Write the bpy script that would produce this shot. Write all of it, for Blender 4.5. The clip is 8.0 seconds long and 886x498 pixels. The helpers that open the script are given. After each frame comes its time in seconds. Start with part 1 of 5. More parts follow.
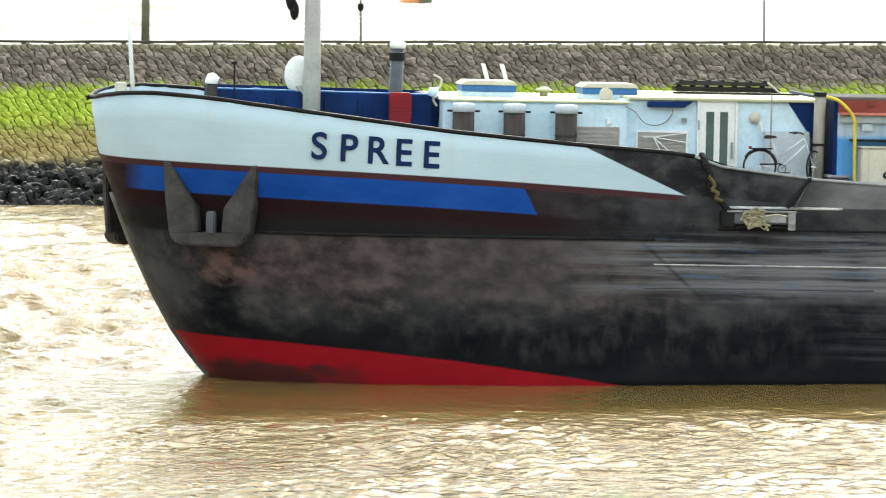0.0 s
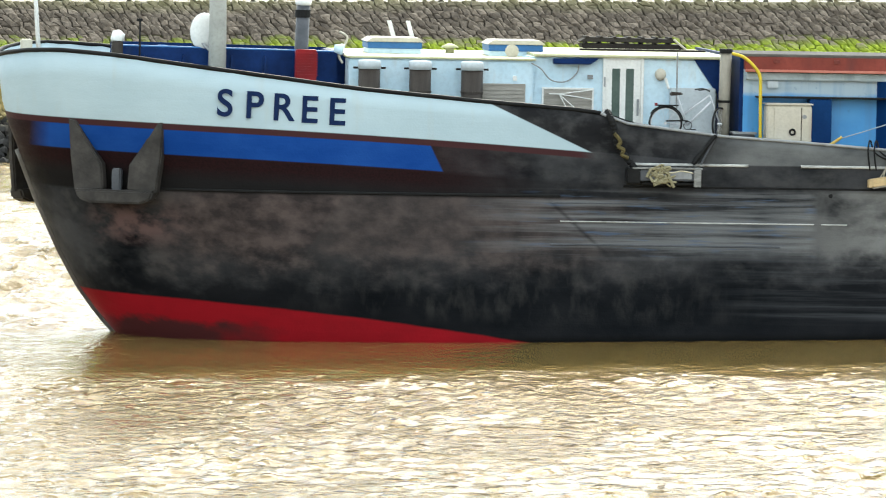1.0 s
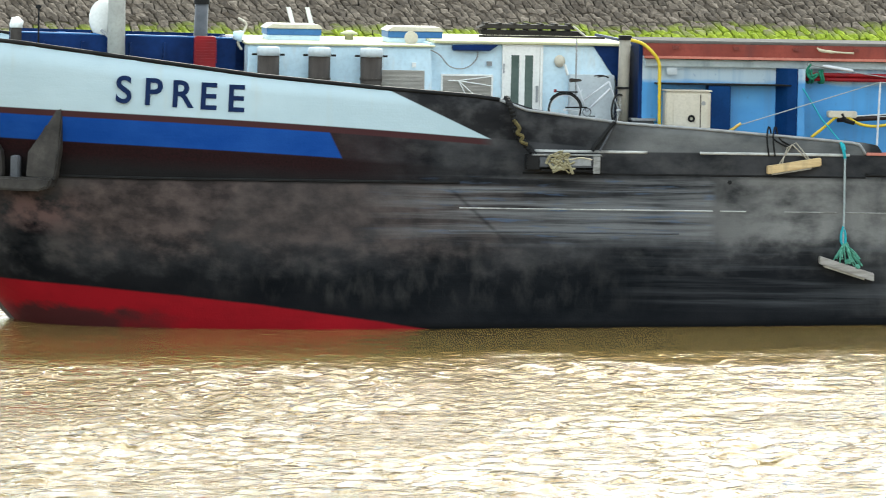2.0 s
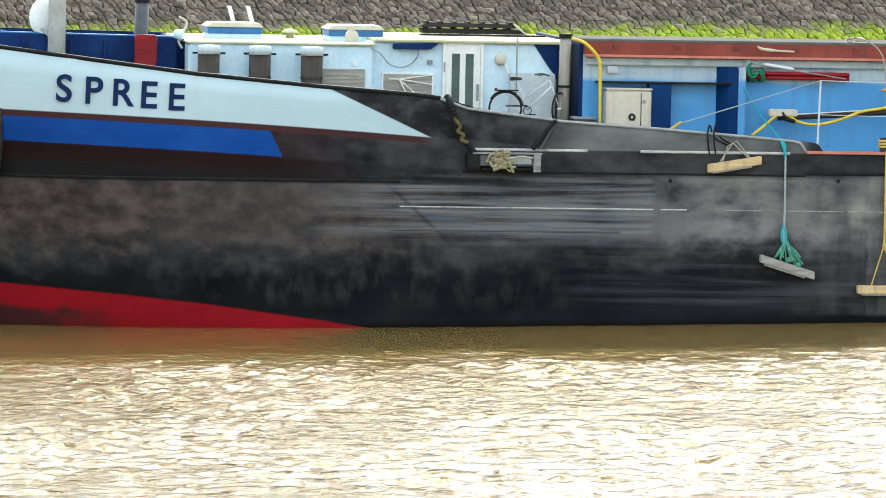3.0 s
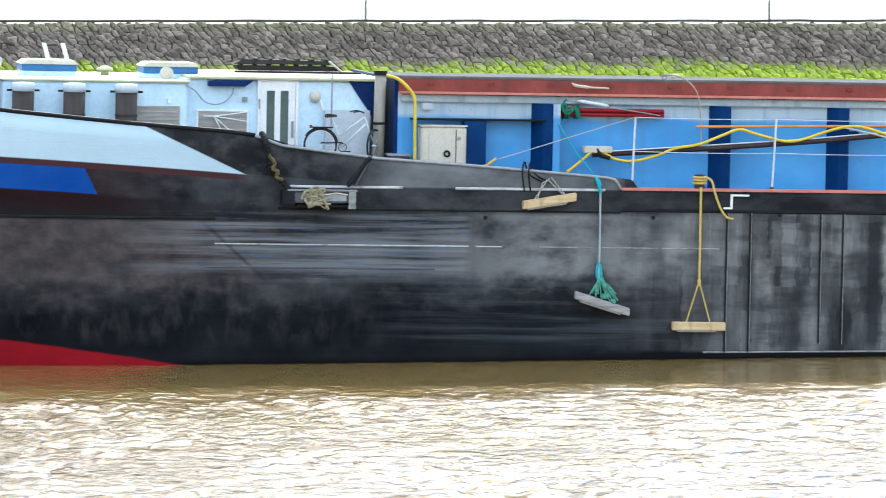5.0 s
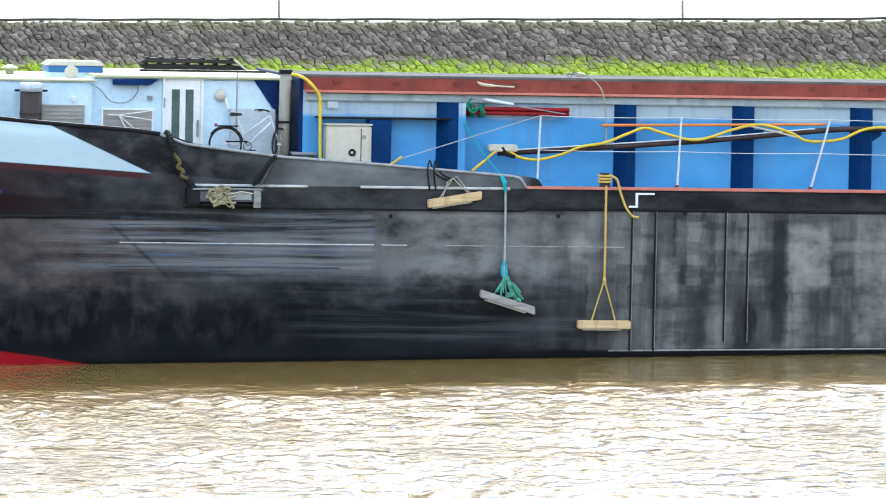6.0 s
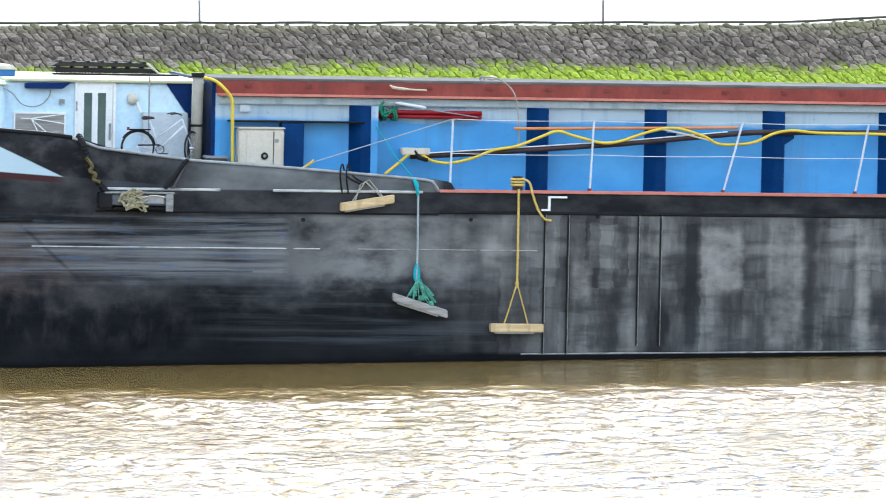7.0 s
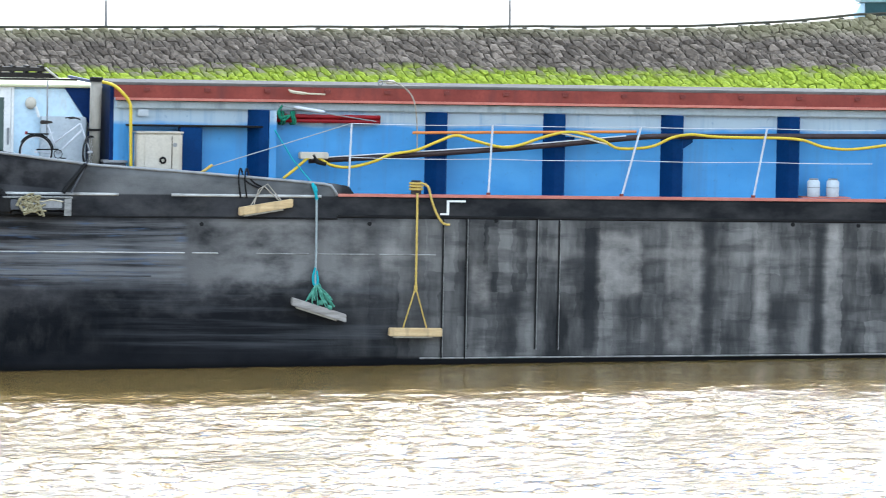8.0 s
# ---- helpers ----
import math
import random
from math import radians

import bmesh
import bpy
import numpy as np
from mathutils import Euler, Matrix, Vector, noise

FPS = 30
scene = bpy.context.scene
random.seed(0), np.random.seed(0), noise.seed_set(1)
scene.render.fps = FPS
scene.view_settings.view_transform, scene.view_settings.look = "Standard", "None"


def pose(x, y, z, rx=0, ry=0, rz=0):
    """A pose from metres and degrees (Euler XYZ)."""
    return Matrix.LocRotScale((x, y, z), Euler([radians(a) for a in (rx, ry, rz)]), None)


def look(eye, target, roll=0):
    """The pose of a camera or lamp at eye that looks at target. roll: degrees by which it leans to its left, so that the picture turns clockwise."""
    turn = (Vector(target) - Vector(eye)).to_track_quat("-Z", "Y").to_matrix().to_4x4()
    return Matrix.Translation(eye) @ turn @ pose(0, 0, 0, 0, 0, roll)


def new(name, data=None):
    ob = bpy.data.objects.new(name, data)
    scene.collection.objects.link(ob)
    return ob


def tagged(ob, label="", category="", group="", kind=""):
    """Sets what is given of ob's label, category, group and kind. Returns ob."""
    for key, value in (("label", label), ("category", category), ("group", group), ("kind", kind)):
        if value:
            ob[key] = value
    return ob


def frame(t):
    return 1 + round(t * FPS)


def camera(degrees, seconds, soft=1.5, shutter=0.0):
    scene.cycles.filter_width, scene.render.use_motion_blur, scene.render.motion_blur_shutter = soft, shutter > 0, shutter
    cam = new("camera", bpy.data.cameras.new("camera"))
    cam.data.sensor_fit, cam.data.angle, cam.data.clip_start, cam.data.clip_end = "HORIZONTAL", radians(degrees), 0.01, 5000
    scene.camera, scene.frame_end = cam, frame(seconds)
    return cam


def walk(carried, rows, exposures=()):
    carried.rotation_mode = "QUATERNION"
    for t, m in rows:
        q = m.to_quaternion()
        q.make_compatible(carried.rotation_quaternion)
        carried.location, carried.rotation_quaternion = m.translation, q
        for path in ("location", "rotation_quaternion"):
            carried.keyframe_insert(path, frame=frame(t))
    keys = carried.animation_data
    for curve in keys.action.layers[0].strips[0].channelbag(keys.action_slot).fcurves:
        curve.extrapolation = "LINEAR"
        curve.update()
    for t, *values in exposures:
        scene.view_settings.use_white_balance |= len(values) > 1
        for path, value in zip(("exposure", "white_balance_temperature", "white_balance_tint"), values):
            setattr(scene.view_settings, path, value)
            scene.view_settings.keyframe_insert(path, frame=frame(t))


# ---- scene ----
cam = camera(8.0, 8.0, soft=1.0, shutter=0.3)
EYE = (0.0, 0.0, 10.0)
# seconds, yaw, pitch: a tripod pan along the vessel
PAN = [
    (0.0, 2.594, -3.162),
    (0.1, 2.509, -3.199),
    (0.5, 2.17, -3.343),
    (1.0, 1.818, -3.552),
    (1.5, 1.411, -3.652),
    (2.0, 0.981, -3.673),
    (2.2, 0.823, -3.683),
    (3.3, 0.428, -3.69),
    (3.5, 0.331, -3.695),
    (4.0, -0.094, -3.533),
    (4.5, -0.508, -3.373),
    (4.7, -0.715, -3.352),
    (6.0, -1.789, -3.367),
    (6.5, -2.156, -3.354),
    (7.0, -2.506, -3.337),
    (7.5, -2.914, -3.322),
    (7.9, -3.263, -3.304),
    (8.0, -3.35, -3.3),
]
# white balance turns colder once the vessel's side fills the picture
walk(cam, [(t, pose(*EYE, 90 + p, 0, y)) for t, y, p in PAN],
     exposures=[(0.0, 0.82, 6750, 1), (2.0, 0.86, 6550, 1), (3.6, 0.92, 6300, 3), (4.4, 0.97, 5750, 6), (8.0, 1.0, 5750, 6)])

# ---- world and sun ----
world = bpy.data.worlds.new("sky")
scene.world = world
world.use_nodes = True
wn = world.node_tree
wn.nodes.clear()
sky = wn.nodes.new("ShaderNodeTexSky")
sky.sky_type, sky.sun_disc = "NISHITA", False
sky.sun_elevation, sky.sun_rotation = radians(40), radians(6)
sky.air_density, sky.dust_density, sky.ozone_density = 1.0, 3.0, 1.0
# broken bright cloud over the whole sky
cloud_at = wn.nodes.new("ShaderNodeTexCoord")
cloud = wn.nodes.new("ShaderNodeTexNoise")
cloud.inputs["Scale"].default_value, cloud.inputs["Detail"].default_value = 3.0, 5.0
cover = wn.nodes.new("ShaderNodeMapRange")
cover.inputs["From Min"].default_value, cover.inputs["From Max"].default_value = 0.30, 0.60
cover.inputs["To Min"].default_value, cover.inputs["To Max"].default_value = 0.4, 0.85
overcast = wn.nodes.new("ShaderNodeMix")
overcast.data_type = "RGBA"
overcast.inputs[7].default_value = (9.0, 9.6, 10.3, 1.0)
wn.links.new(cloud_at.outputs["Generated"], cloud.inputs["Vector"])
wn.links.new(cloud.outputs["Fac"], cover.inputs["Value"])
wn.links.new(cover.outputs[0], overcast.inputs[0])
wn.links.new(sky.outputs[0], overcast.inputs[6])
bg = wn.nodes.new("ShaderNodeBackground")
bg.inputs["Strength"].default_value = 0.15
wo = wn.nodes.new("ShaderNodeOutputWorld")
wn.links.new(overcast.outputs[2], bg.inputs[0])
wn.links.new(bg.outputs[0], wo.inputs[0])
sun = new("sun", bpy.data.lights.new("sun", "SUN"))
sun.data.energy, sun.data.angle, sun.data.color = 1.8, radians(5.0), (1.0, 0.96, 0.90)
sun.matrix_world = look((8.76, 83.41, 70.4), (0, 0, 0))


# ---- materials ----
class Nodes:
    """A small wrapper round one material's node tree."""

    def __init__(self, name):
        self.mat = bpy.data.materials.new(name)
        self.mat.use_nodes = True
        self.t = self.mat.node_tree
        self.bsdf = self.t.nodes["Principled BSDF"]

    def add(self, kind, **props):
        n = self.t.nodes.new(kind)
        for k, v in props.items():
            n.inputs[k.replace("_", " ")].default_value = v
        return n

    def link(self, a, b):
        self.t.links.new(a, b)

    def coords(self, kind="Object"):
        return self.t.nodes.new("ShaderNodeTexCoord").outputs[kind]

    def mapped(self, scale, src=None):
        m = self.t.nodes.new("ShaderNodeMapping")
        m.inputs["Scale"].default_value = scale
        self.link(src or self.coords(), m.inputs["Vector"])
        return m.outputs[0]

    def noise(self, vec, scale, detail=4.0, rough=0.55):
        n = self.add("ShaderNodeTexNoise", Scale=scale, Detail=detail, Roughness=rough)
        self.link(vec, n.inputs["Vector"])
        return n.outputs["Fac"]

    def math(self, op, a, b=0.0, clamp=False):
        n = self.t.nodes.new("ShaderNodeMath")
        n.operation, n.use_clamp = op, clamp
        for i, x in enumerate((a, b)):
            if isinstance(x, (int, float)):
                n.inputs[i].default_value = x
            else:
                self.link(x, n.inputs[i])
        return n.outputs[0]

    def step(self, x, lo, hi):
        n = self.t.nodes.new("ShaderNodeMapRange")
        n.inputs["From Min"].default_value, n.inputs["From Max"].default_value = lo, hi
        self.link(x, n.inputs["Value"])
        return n.outputs[0]

    def mix(self, fac, a, b, blend="MIX"):
        n = self.t.nodes.new("ShaderNodeMix")
        n.data_type, n.blend_type = "RGBA", blend
        for sock, x in ((n.inputs[0], fac), (n.inputs[6], a), (n.inputs[7], b)):
            if isinstance(x, (int, float)):
                sock.default_value = x
            elif isinstance(x, tuple):
                sock.default_value = (*x, 1.0)
            else:
                self.link(x, sock)
        return n.outputs[2]

    def bump(self, height, strength, distance=0.02):
        n = self.add("ShaderNodeBump", Strength=strength, Distance=distance)
        self.link(height, n.inputs["Height"])
        self.link(n.outputs[0], self.bsdf.inputs["Normal"])

    def done(self, colour=None, rough=None, metal=0.0):
        if colour is not None:
            self.link(colour, self.bsdf.inputs["Base Color"])
        if rough is not None:
            if isinstance(rough, (int, float)):
                self.bsdf.inputs["Roughness"].default_value = rough
            else:
                self.link(rough, self.bsdf.inputs["Roughness"])
        self.bsdf.inputs["Metallic"].default_value = metal
        return self.mat


def surface(name, c1, c2, scale=3.0, rough=0.5, relief=0.15, metal=0.0, stretch=(1, 1, 1), dirt=None, gloss=0.25):
    """Paint, wood, stone or rope: two colours at two scales, uneven gloss, fine relief."""
    n = Nodes(name)
    v = n.mapped(stretch)
    big, fine = n.noise(v, scale), n.noise(v, scale * 9, 6.0)
    c = n.mix(n.step(big, 0.35, 0.68), c1, c2)
    c = n.mix(n.math("MULTIPLY", n.step(fine, 0.45, 0.75), 0.35), c, tuple(x * 0.62 for x in c1))
    if dirt:
        c = n.mix(n.step(n.noise(n.mapped((1.5, 1.5, 0.3)), 2.3, 6.0), 0.55, 0.75), c, dirt)
    n.bump(fine, relief)
    n.bsdf.inputs["Specular IOR Level"].default_value = gloss
    return n.done(c, n.math("ADD", n.math("MULTIPLY", big, 0.25), rough - 0.12), metal)


def hull_material():
    n = Nodes("hull_paint")
    pos = n.coords()
    sep = n.t.nodes.new("ShaderNodeSeparateXYZ")
    n.link(pos, sep.inputs[0])
    u, w = sep.outputs[0], sep.outputs[2]
    wob = n.math("MULTIPLY", n.math("SUBTRACT", n.noise(n.mapped((1, 1, 1)), 1.3), 0.5), 0.05)
    wj = n.math("ADD", w, wob)
    # weathered black topsides: broad cloudy patches, scuffed bands, vertical runs
    cloud = n.noise(n.mapped((0.55, 0.5, 1.0)), 0.9, 5.0, 0.6)
    mott = n.noise(n.mapped((0.8, 1.0, 1.2)), 2.0, 5.0, 0.58)
    runs = n.noise(n.mapped((2.2, 1.0, 0.4)), 1.2, 3.5, 0.55)
    panel = n.noise(n.mapped((0.95, 1.0, 0.34)), 1.25, 4.0, 0.58)
    band = n.noise(n.mapped((0.12, 1.0, 3.2)), 1.5, 5.0, 0.6)
    scuff = n.noise(n.mapped((0.25, 1.0, 4.5)), 1.1, 6.0, 0.6)
    grit = n.noise(n.mapped((1, 1, 1)), 22, 5.0)
    black, slate, chalk = (0.006, 0.0072, 0.009), (0.058, 0.058, 0.062), (0.26, 0.255, 0.245)

    def both(*masks):
        r = masks[0]
        for m in masks[1:]:
            r = n.math("MULTIPLY", r, m)
        return r
    jag = n.math("ADD", w, n.math("MULTIPLY", n.math("SUBTRACT", mott, 0.5), 1.3))
    c = n.mix(n.step(cloud, 0.34, 0.62), black, slate)
    c = n.mix(n.math("MULTIPLY", n.step(mott, 0.5, 0.74), 0.4), c, (0.10, 0.098, 0.096))
    # bare brown-grey plates on the forward shoulder
    plate = both(n.step(u, 3.0, 4.2), n.step(u, 14.0, 11.0), n.step(jag, 0.9, 1.7), n.step(w, 2.80, 2.72))
    seam = n.step(n.math("SUBTRACT", u, n.math("MULTIPLY", w, 0.62)), 5.40, 5.44)
    pc = n.mix(n.step(mott, 0.38, 0.62), (0.035, 0.028, 0.028), (0.10, 0.077, 0.073))
    pc = n.mix(n.math("MULTIPLY", seam, 0.35), pc, (0.05, 0.045, 0.044))
    c = n.mix(n.math("MULTIPLY", plate, 0.85), c, pc)
    blush = both(n.step(u, 1.8, 2.6), n.step(u, 4.2, 3.2), n.step(w, 1.5, 1.9), n.step(w, 2.6, 2.2), n.step(mott, 0.42, 0.6))
    c = n.mix(n.math("MULTIPLY", blush, 0.6), c, (0.17, 0.10, 0.095))
    # rubbed horizontal bands amidships
    mid = both(n.step(u, 9.5, 11.8), n.step(u, 17.0, 16.8), n.step(w, 1.45, 1.75), n.step(w, 2.95, 2.85))
    c = n.mix(n.math("MULTIPLY", n.math("MULTIPLY", mid, n.step(band, 0.44, 0.60)), 0.7), c, (0.19, 0.195, 0.205))
    c = n.mix(n.math("MULTIPLY", n.math("MULTIPLY", mid, n.step(band, 0.46, 0.36)), 0.45), c, black)
    scrape = both(mid, n.step(n.noise(n.mapped((0.5, 1.0, 6.0)), 1.7, 5.0), 0.56, 0.66))
    c = n.mix(n.math("MULTIPLY", scrape, 0.6), c, (0.07, 0.11, 0.19))
    crease = n.math("ABSOLUTE", n.math("SUBTRACT", n.math("ADD", u, n.math("MULTIPLY", w, 1.1)), 14.33))
    c = n.mix(n.math("MULTIPLY", both(n.step(crease, 0.09, 0.0), n.step(w, 1.35, 1.9), n.step(w, 2.75, 2.5)), 0.5), c, black)
    haze = both(n.step(u, 16.0, 18.6), n.step(u, 24.0, 20.5), n.step(jag, 1.3, 1.9), n.step(w, 3.0, 2.9), n.step(cloud, 0.36, 0.55))
    c = n.mix(n.math("MULTIPLY", haze, 0.5), c, (0.35, 0.345, 0.335))
    # chalky worn plates aft: patchwork of rubbed rectangles, rain runs, bare and tarry patches
    aft = both(n.step(u, 18.5, 23.0), n.step(w, 3.03, 2.99), n.step(n.math("SUBTRACT", w, n.math("MULTIPLY", n.math("MAXIMUM", n.math("SUBTRACT", u, 21.9), 0.0), 0.014)), 0.08, 0.14))
    uq = n.math("ADD", u, n.math("MULTIPLY", n.math("SUBTRACT", n.noise(n.mapped((0.5, 1, 2.0)), 2.2, 3.0), 0.5), 0.22))
    wq = n.math("ADD", w, n.math("MULTIPLY", n.math("SUBTRACT", n.noise(n.mapped((1.6, 1, 0.8)), 1.7, 3.0), 0.5), 0.26))

    def cells(du, dw, shift):
        at = n.t.nodes.new("ShaderNodeCombineXYZ")
        n.link(n.math("FLOOR", n.math("DIVIDE", n.math("ADD", uq, shift), du)), at.inputs[0])
        n.link(n.math("FLOOR", n.math("DIVIDE", n.math("ADD", wq, shift), dw)), at.inputs[1])
        white = n.t.nodes.new("ShaderNodeTexWhiteNoise")
        n.link(at.outputs[0], white.inputs["Vector"])
        return white.outputs["Value"]

    def patch(u0, u1, w0, w1, su=0.07, sw=0.12):
        return both(n.step(uq, u0 - su, u0 + su), n.step(uq, u1 + su, u1 - su), n.step(wq, w0 - sw, w0 + sw), n.step(wq, w1 + sw, w1 - sw))
    worn = n.math("ADD", n.math("MULTIPLY", panel, 0.8), n.math("ADD", n.math("MULTIPLY", cells(0.63, 0.95, 0.0), 0.12), n.math("MULTIPLY", cells(0.31, 1.7, 5.3), 0.12)))
    ac = n.mix(n.step(worn, 0.36, 0.76), (0.010, 0.0112, 0.0125), chalk)
    ac = n.mix(n.math("MULTIPLY", n.step(runs, 0.46, 0.60), 0.45), ac, (0.022, 0.023, 0.025))
    ac = n.mix(n.math("MULTIPLY", n.step(n.noise(n.mapped((0.5, 1, 2.2)), 1.4, 4.0), 0.5, 0.62), 0.5), ac, (0.014, 0.015, 0.018))
    for u0, u1, w0, w1, k in ((25.67, 26.6, 1.45, 2.75, 0.5), (27.15, 27.9, 0.3, 2.9, 0.35), (29.08, 29.36, 0.2, 2.95, 0.45), (30.62, 30.92, 0.2, 3.0, 0.5), (22.95, 23.35, 1.2, 2.1, 0.4), (20.45, 20.72, 1.95, 2.7, 0.4), (21.05, 21.36, 1.9, 2.65, 0.4), (19.0, 40.0, 2.24, 2.36, 0.4)):
        ac = n.mix(n.math("MULTIPLY", both(patch(u0, u1, w0, w1), n.step(mott, 0.30, 0.62)), k), ac, (0.42, 0.40, 0.375))
    for u0, u1, w0, w1, k in ((25.36, 25.66, 0.25, 2.8, 0.85), (27.95, 28.17, 0.2, 3.0, 0.7), (30.33, 30.58, 0.2, 3.0, 0.8), (29.42, 30.06, 0.83, 1.45, 0.7), (23.74, 24.0, 1.12, 1.5, 0.7), (24.9, 25.4, 1.85, 2.3, 0.6), (26.1, 26.9, 0.9, 1.45, 0.5)):
        ac = n.mix(n.math("MULTIPLY", patch(u0, u1, w0, w1), k), ac, (0.012, 0.0135, 0.016))
    c = n.mix(n.math("MULTIPLY", aft, 0.9), c, ac)
    deck_band = both(n.step(w, 3.03, 3.06), n.step(u, 19.0, 21.0))
    c = n.mix(n.math("MULTIPLY", deck_band, 0.8), c, n.mix(n.step(cloud, 0.45, 0.65), (0.012, 0.013, 0.015), (0.05, 0.05, 0.05)))
    slant = n.t.nodes.new("ShaderNodeMapping")
    slant.inputs["Rotation"].default_value = (0, radians(-28), 0)
    slant.inputs["Scale"].default_value = (1.9, 1.0, 0.8)
    n.link(pos, slant.inputs["Vector"])
    marks = n.noise(slant.outputs[0], 1.5, 4.0, 0.6)
    # tarry black lower band
    tar = n.math("ADD", 0.98, n.math("MULTIPLY", u, 0.022))
    low_tar = both(n.step(n.math("SUBTRACT", tar, jag), -0.35, 0.45), n.math("MAXIMUM", n.step(u, 22.0, 19.5), n.step(n.math("SUBTRACT", w, n.math("MULTIPLY", n.math("MAXIMUM", n.math("SUBTRACT", u, 21.9), 0.0), 0.014)), 0.10, 0.07)))
    c = n.mix(n.math("MULTIPLY", low_tar, 0.86), c, (0.0052, 0.0062, 0.008))
    smear = both(n.step(u, 14.5, 17.0), n.step(u, 22.5, 21.0), n.step(w, 0.15, 0.4), n.step(w, 1.9, 1.5), n.step(band, 0.46, 0.66))
    c = n.mix(n.math("MULTIPLY", smear, 0.5), c, (0.085, 0.09, 0.098))
    scraped = both(n.step(u, 5.5, 8.0), n.step(u, 16.5, 13.5), n.step(w, 0.05, 0.4), n.step(w, 1.6, 1.1), n.step(marks, 0.48, 0.70))
    c = n.mix(n.math("MULTIPLY", scraped, 0.4), c, (0.06, 0.058, 0.056))
    # Black hull bottom along the waterline, its shadow painted in.
    c = n.mix(n.math("MULTIPLY", n.step(n.math("ADD", w, n.math("MULTIPLY", u, -0.02)), -0.33, -0.45), 0.9), c, (0.006, 0.006, 0.006))
    # paint scheme: each band follows the sheer
    wb = n.math("SUBTRACT", n.math("SUBTRACT", 4.22, n.math("MULTIPLY", u, 0.015)), n.math("MULTIPLY", n.math("MULTIPLY", u, u), 0.0023))
    over = n.math("SUBTRACT", w, wb)

    e = 0.012
    # maroon band below the blue
    low = n.step(n.math("ADD", over, wob), -1.15, -0.85)
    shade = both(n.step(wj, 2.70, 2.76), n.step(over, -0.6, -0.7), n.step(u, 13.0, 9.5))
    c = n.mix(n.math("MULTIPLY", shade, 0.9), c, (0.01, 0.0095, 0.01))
    maroon = both(low, n.step(over, e, -e), n.step(n.math("ADD", u, n.math("MULTIPLY", wob, 14)), 11.2, 8.6))
    c = n.mix(n.math("MULTIPLY", maroon, 0.85), c, n.mix(n.step(grit, 0.4, 0.7), (0.022, 0.008, 0.009), (0.011, 0.006, 0.0065)))
    line = both(n.step(over, -0.13 - e, -0.13 + e), n.step(over, e, -e), n.step(u, 12.3, 12.0))
    c = n.mix(line, c, (0.055, 0.024, 0.026))
    blue_end = n.math("ADD", u, n.math("MULTIPLY", over, 0.52))
    blue = both(n.step(over, -0.64 - e, -0.64 + e), n.step(over, -0.13 + e, -0.13 - e), n.step(blue_end, 8.84, 8.8), n.step(u, 0.75, 1.15))
    c = n.mix(n.math("MULTIPLY", blue, 0.97), c, n.mix(n.step(cloud, 0.4, 0.65), (0.008, 0.05, 0.24), (0.014, 0.07, 0.29)))
    gloss_black = both(n.step(over, 0.0, 0.03), n.step(u, 15.4, 13.6))
    c = n.mix(n.math("MULTIPLY", gloss_black, 0.75), c, n.mix(n.step(mott, 0.45, 0.65), (0.008, 0.008, 0.009), (0.05, 0.05, 0.052)))
    edge = n.math("ADD", u, n.math("MULTIPLY", w, 2.17))
    white = both(n.step(over, -e, e), n.step(edge, 20.26, 20.20))
    wc = n.mix(n.step(cloud, 0.4, 0.7), (0.45, 0.565, 0.625), (0.395, 0.505, 0.565))
    wc = n.mix(n.math("MULTIPLY", n.step(runs, 0.58, 0.72), 0.22), wc, (0.45, 0.45, 0.40))
    c = n.mix(white, c, wc)
    # grey bulwark plating aft of the white
    grey = both(n.step(w, 3.45, 3.48), n.step(u, 14.2, 15.8), n.step(u, 20.2, 20.0))
    c = n.mix(n.math("MULTIPLY", grey, 0.65), c, n.mix(n.step(cloud, 0.35, 0.65), (0.10, 0.105, 0.11), (0.24, 0.245, 0.245)))
    # red bottom paint, rubbed dark towards the keel
    boot = n.math("SUBTRACT", n.math("SUBTRACT", 0.56, n.math("MULTIPLY", n.math("POWER", n.math("MAXIMUM", n.math("SUBTRACT", u, 1.0), 0.0), 1.85), 0.0116)), wj)
    red = n.step(boot, -0.015, 0.03)
    rc = n.mix(n.step(cloud, 0.4, 0.7), (0.28, 0.010, 0.017), (0.20, 0.009, 0.014))
    rub = both(n.step(n.math("ADD", w, n.math("MULTIPLY", n.math("SUBTRACT", mott, 0.5), 0.5)), 0.06, -0.08), n.step(u, 2.3, 2.8), n.step(n.math("ADD", u, n.math("MULTIPLY", mott, 2.0)), 7.2, 5.6))
    rc = n.mix(n.math("MULTIPLY", rub, 0.85), rc, (0.03, 0.02, 0.02))
    c = n.mix(red, c, rc)
    # dented, glossier plates aft
    dents = n.math("MULTIPLY", n.math("MULTIPLY", n.noise(n.mapped((1.0, 1.0, 0.8)), 1.1, 2.0), aft), 2.5)
    n.bump(n.math("ADD", n.math("ADD", n.math("MULTIPLY", grit, 0.2), dents), n.math("ADD", cloud, n.math("MULTIPLY", scuff, 0.4))), 0.35, 0.06)
    n.link(n.math("ADD", 0.02, n.math("MULTIPLY", aft, 0.12)), n.bsdf.inputs["Specular IOR Level"])
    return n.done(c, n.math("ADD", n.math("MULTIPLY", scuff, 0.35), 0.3))


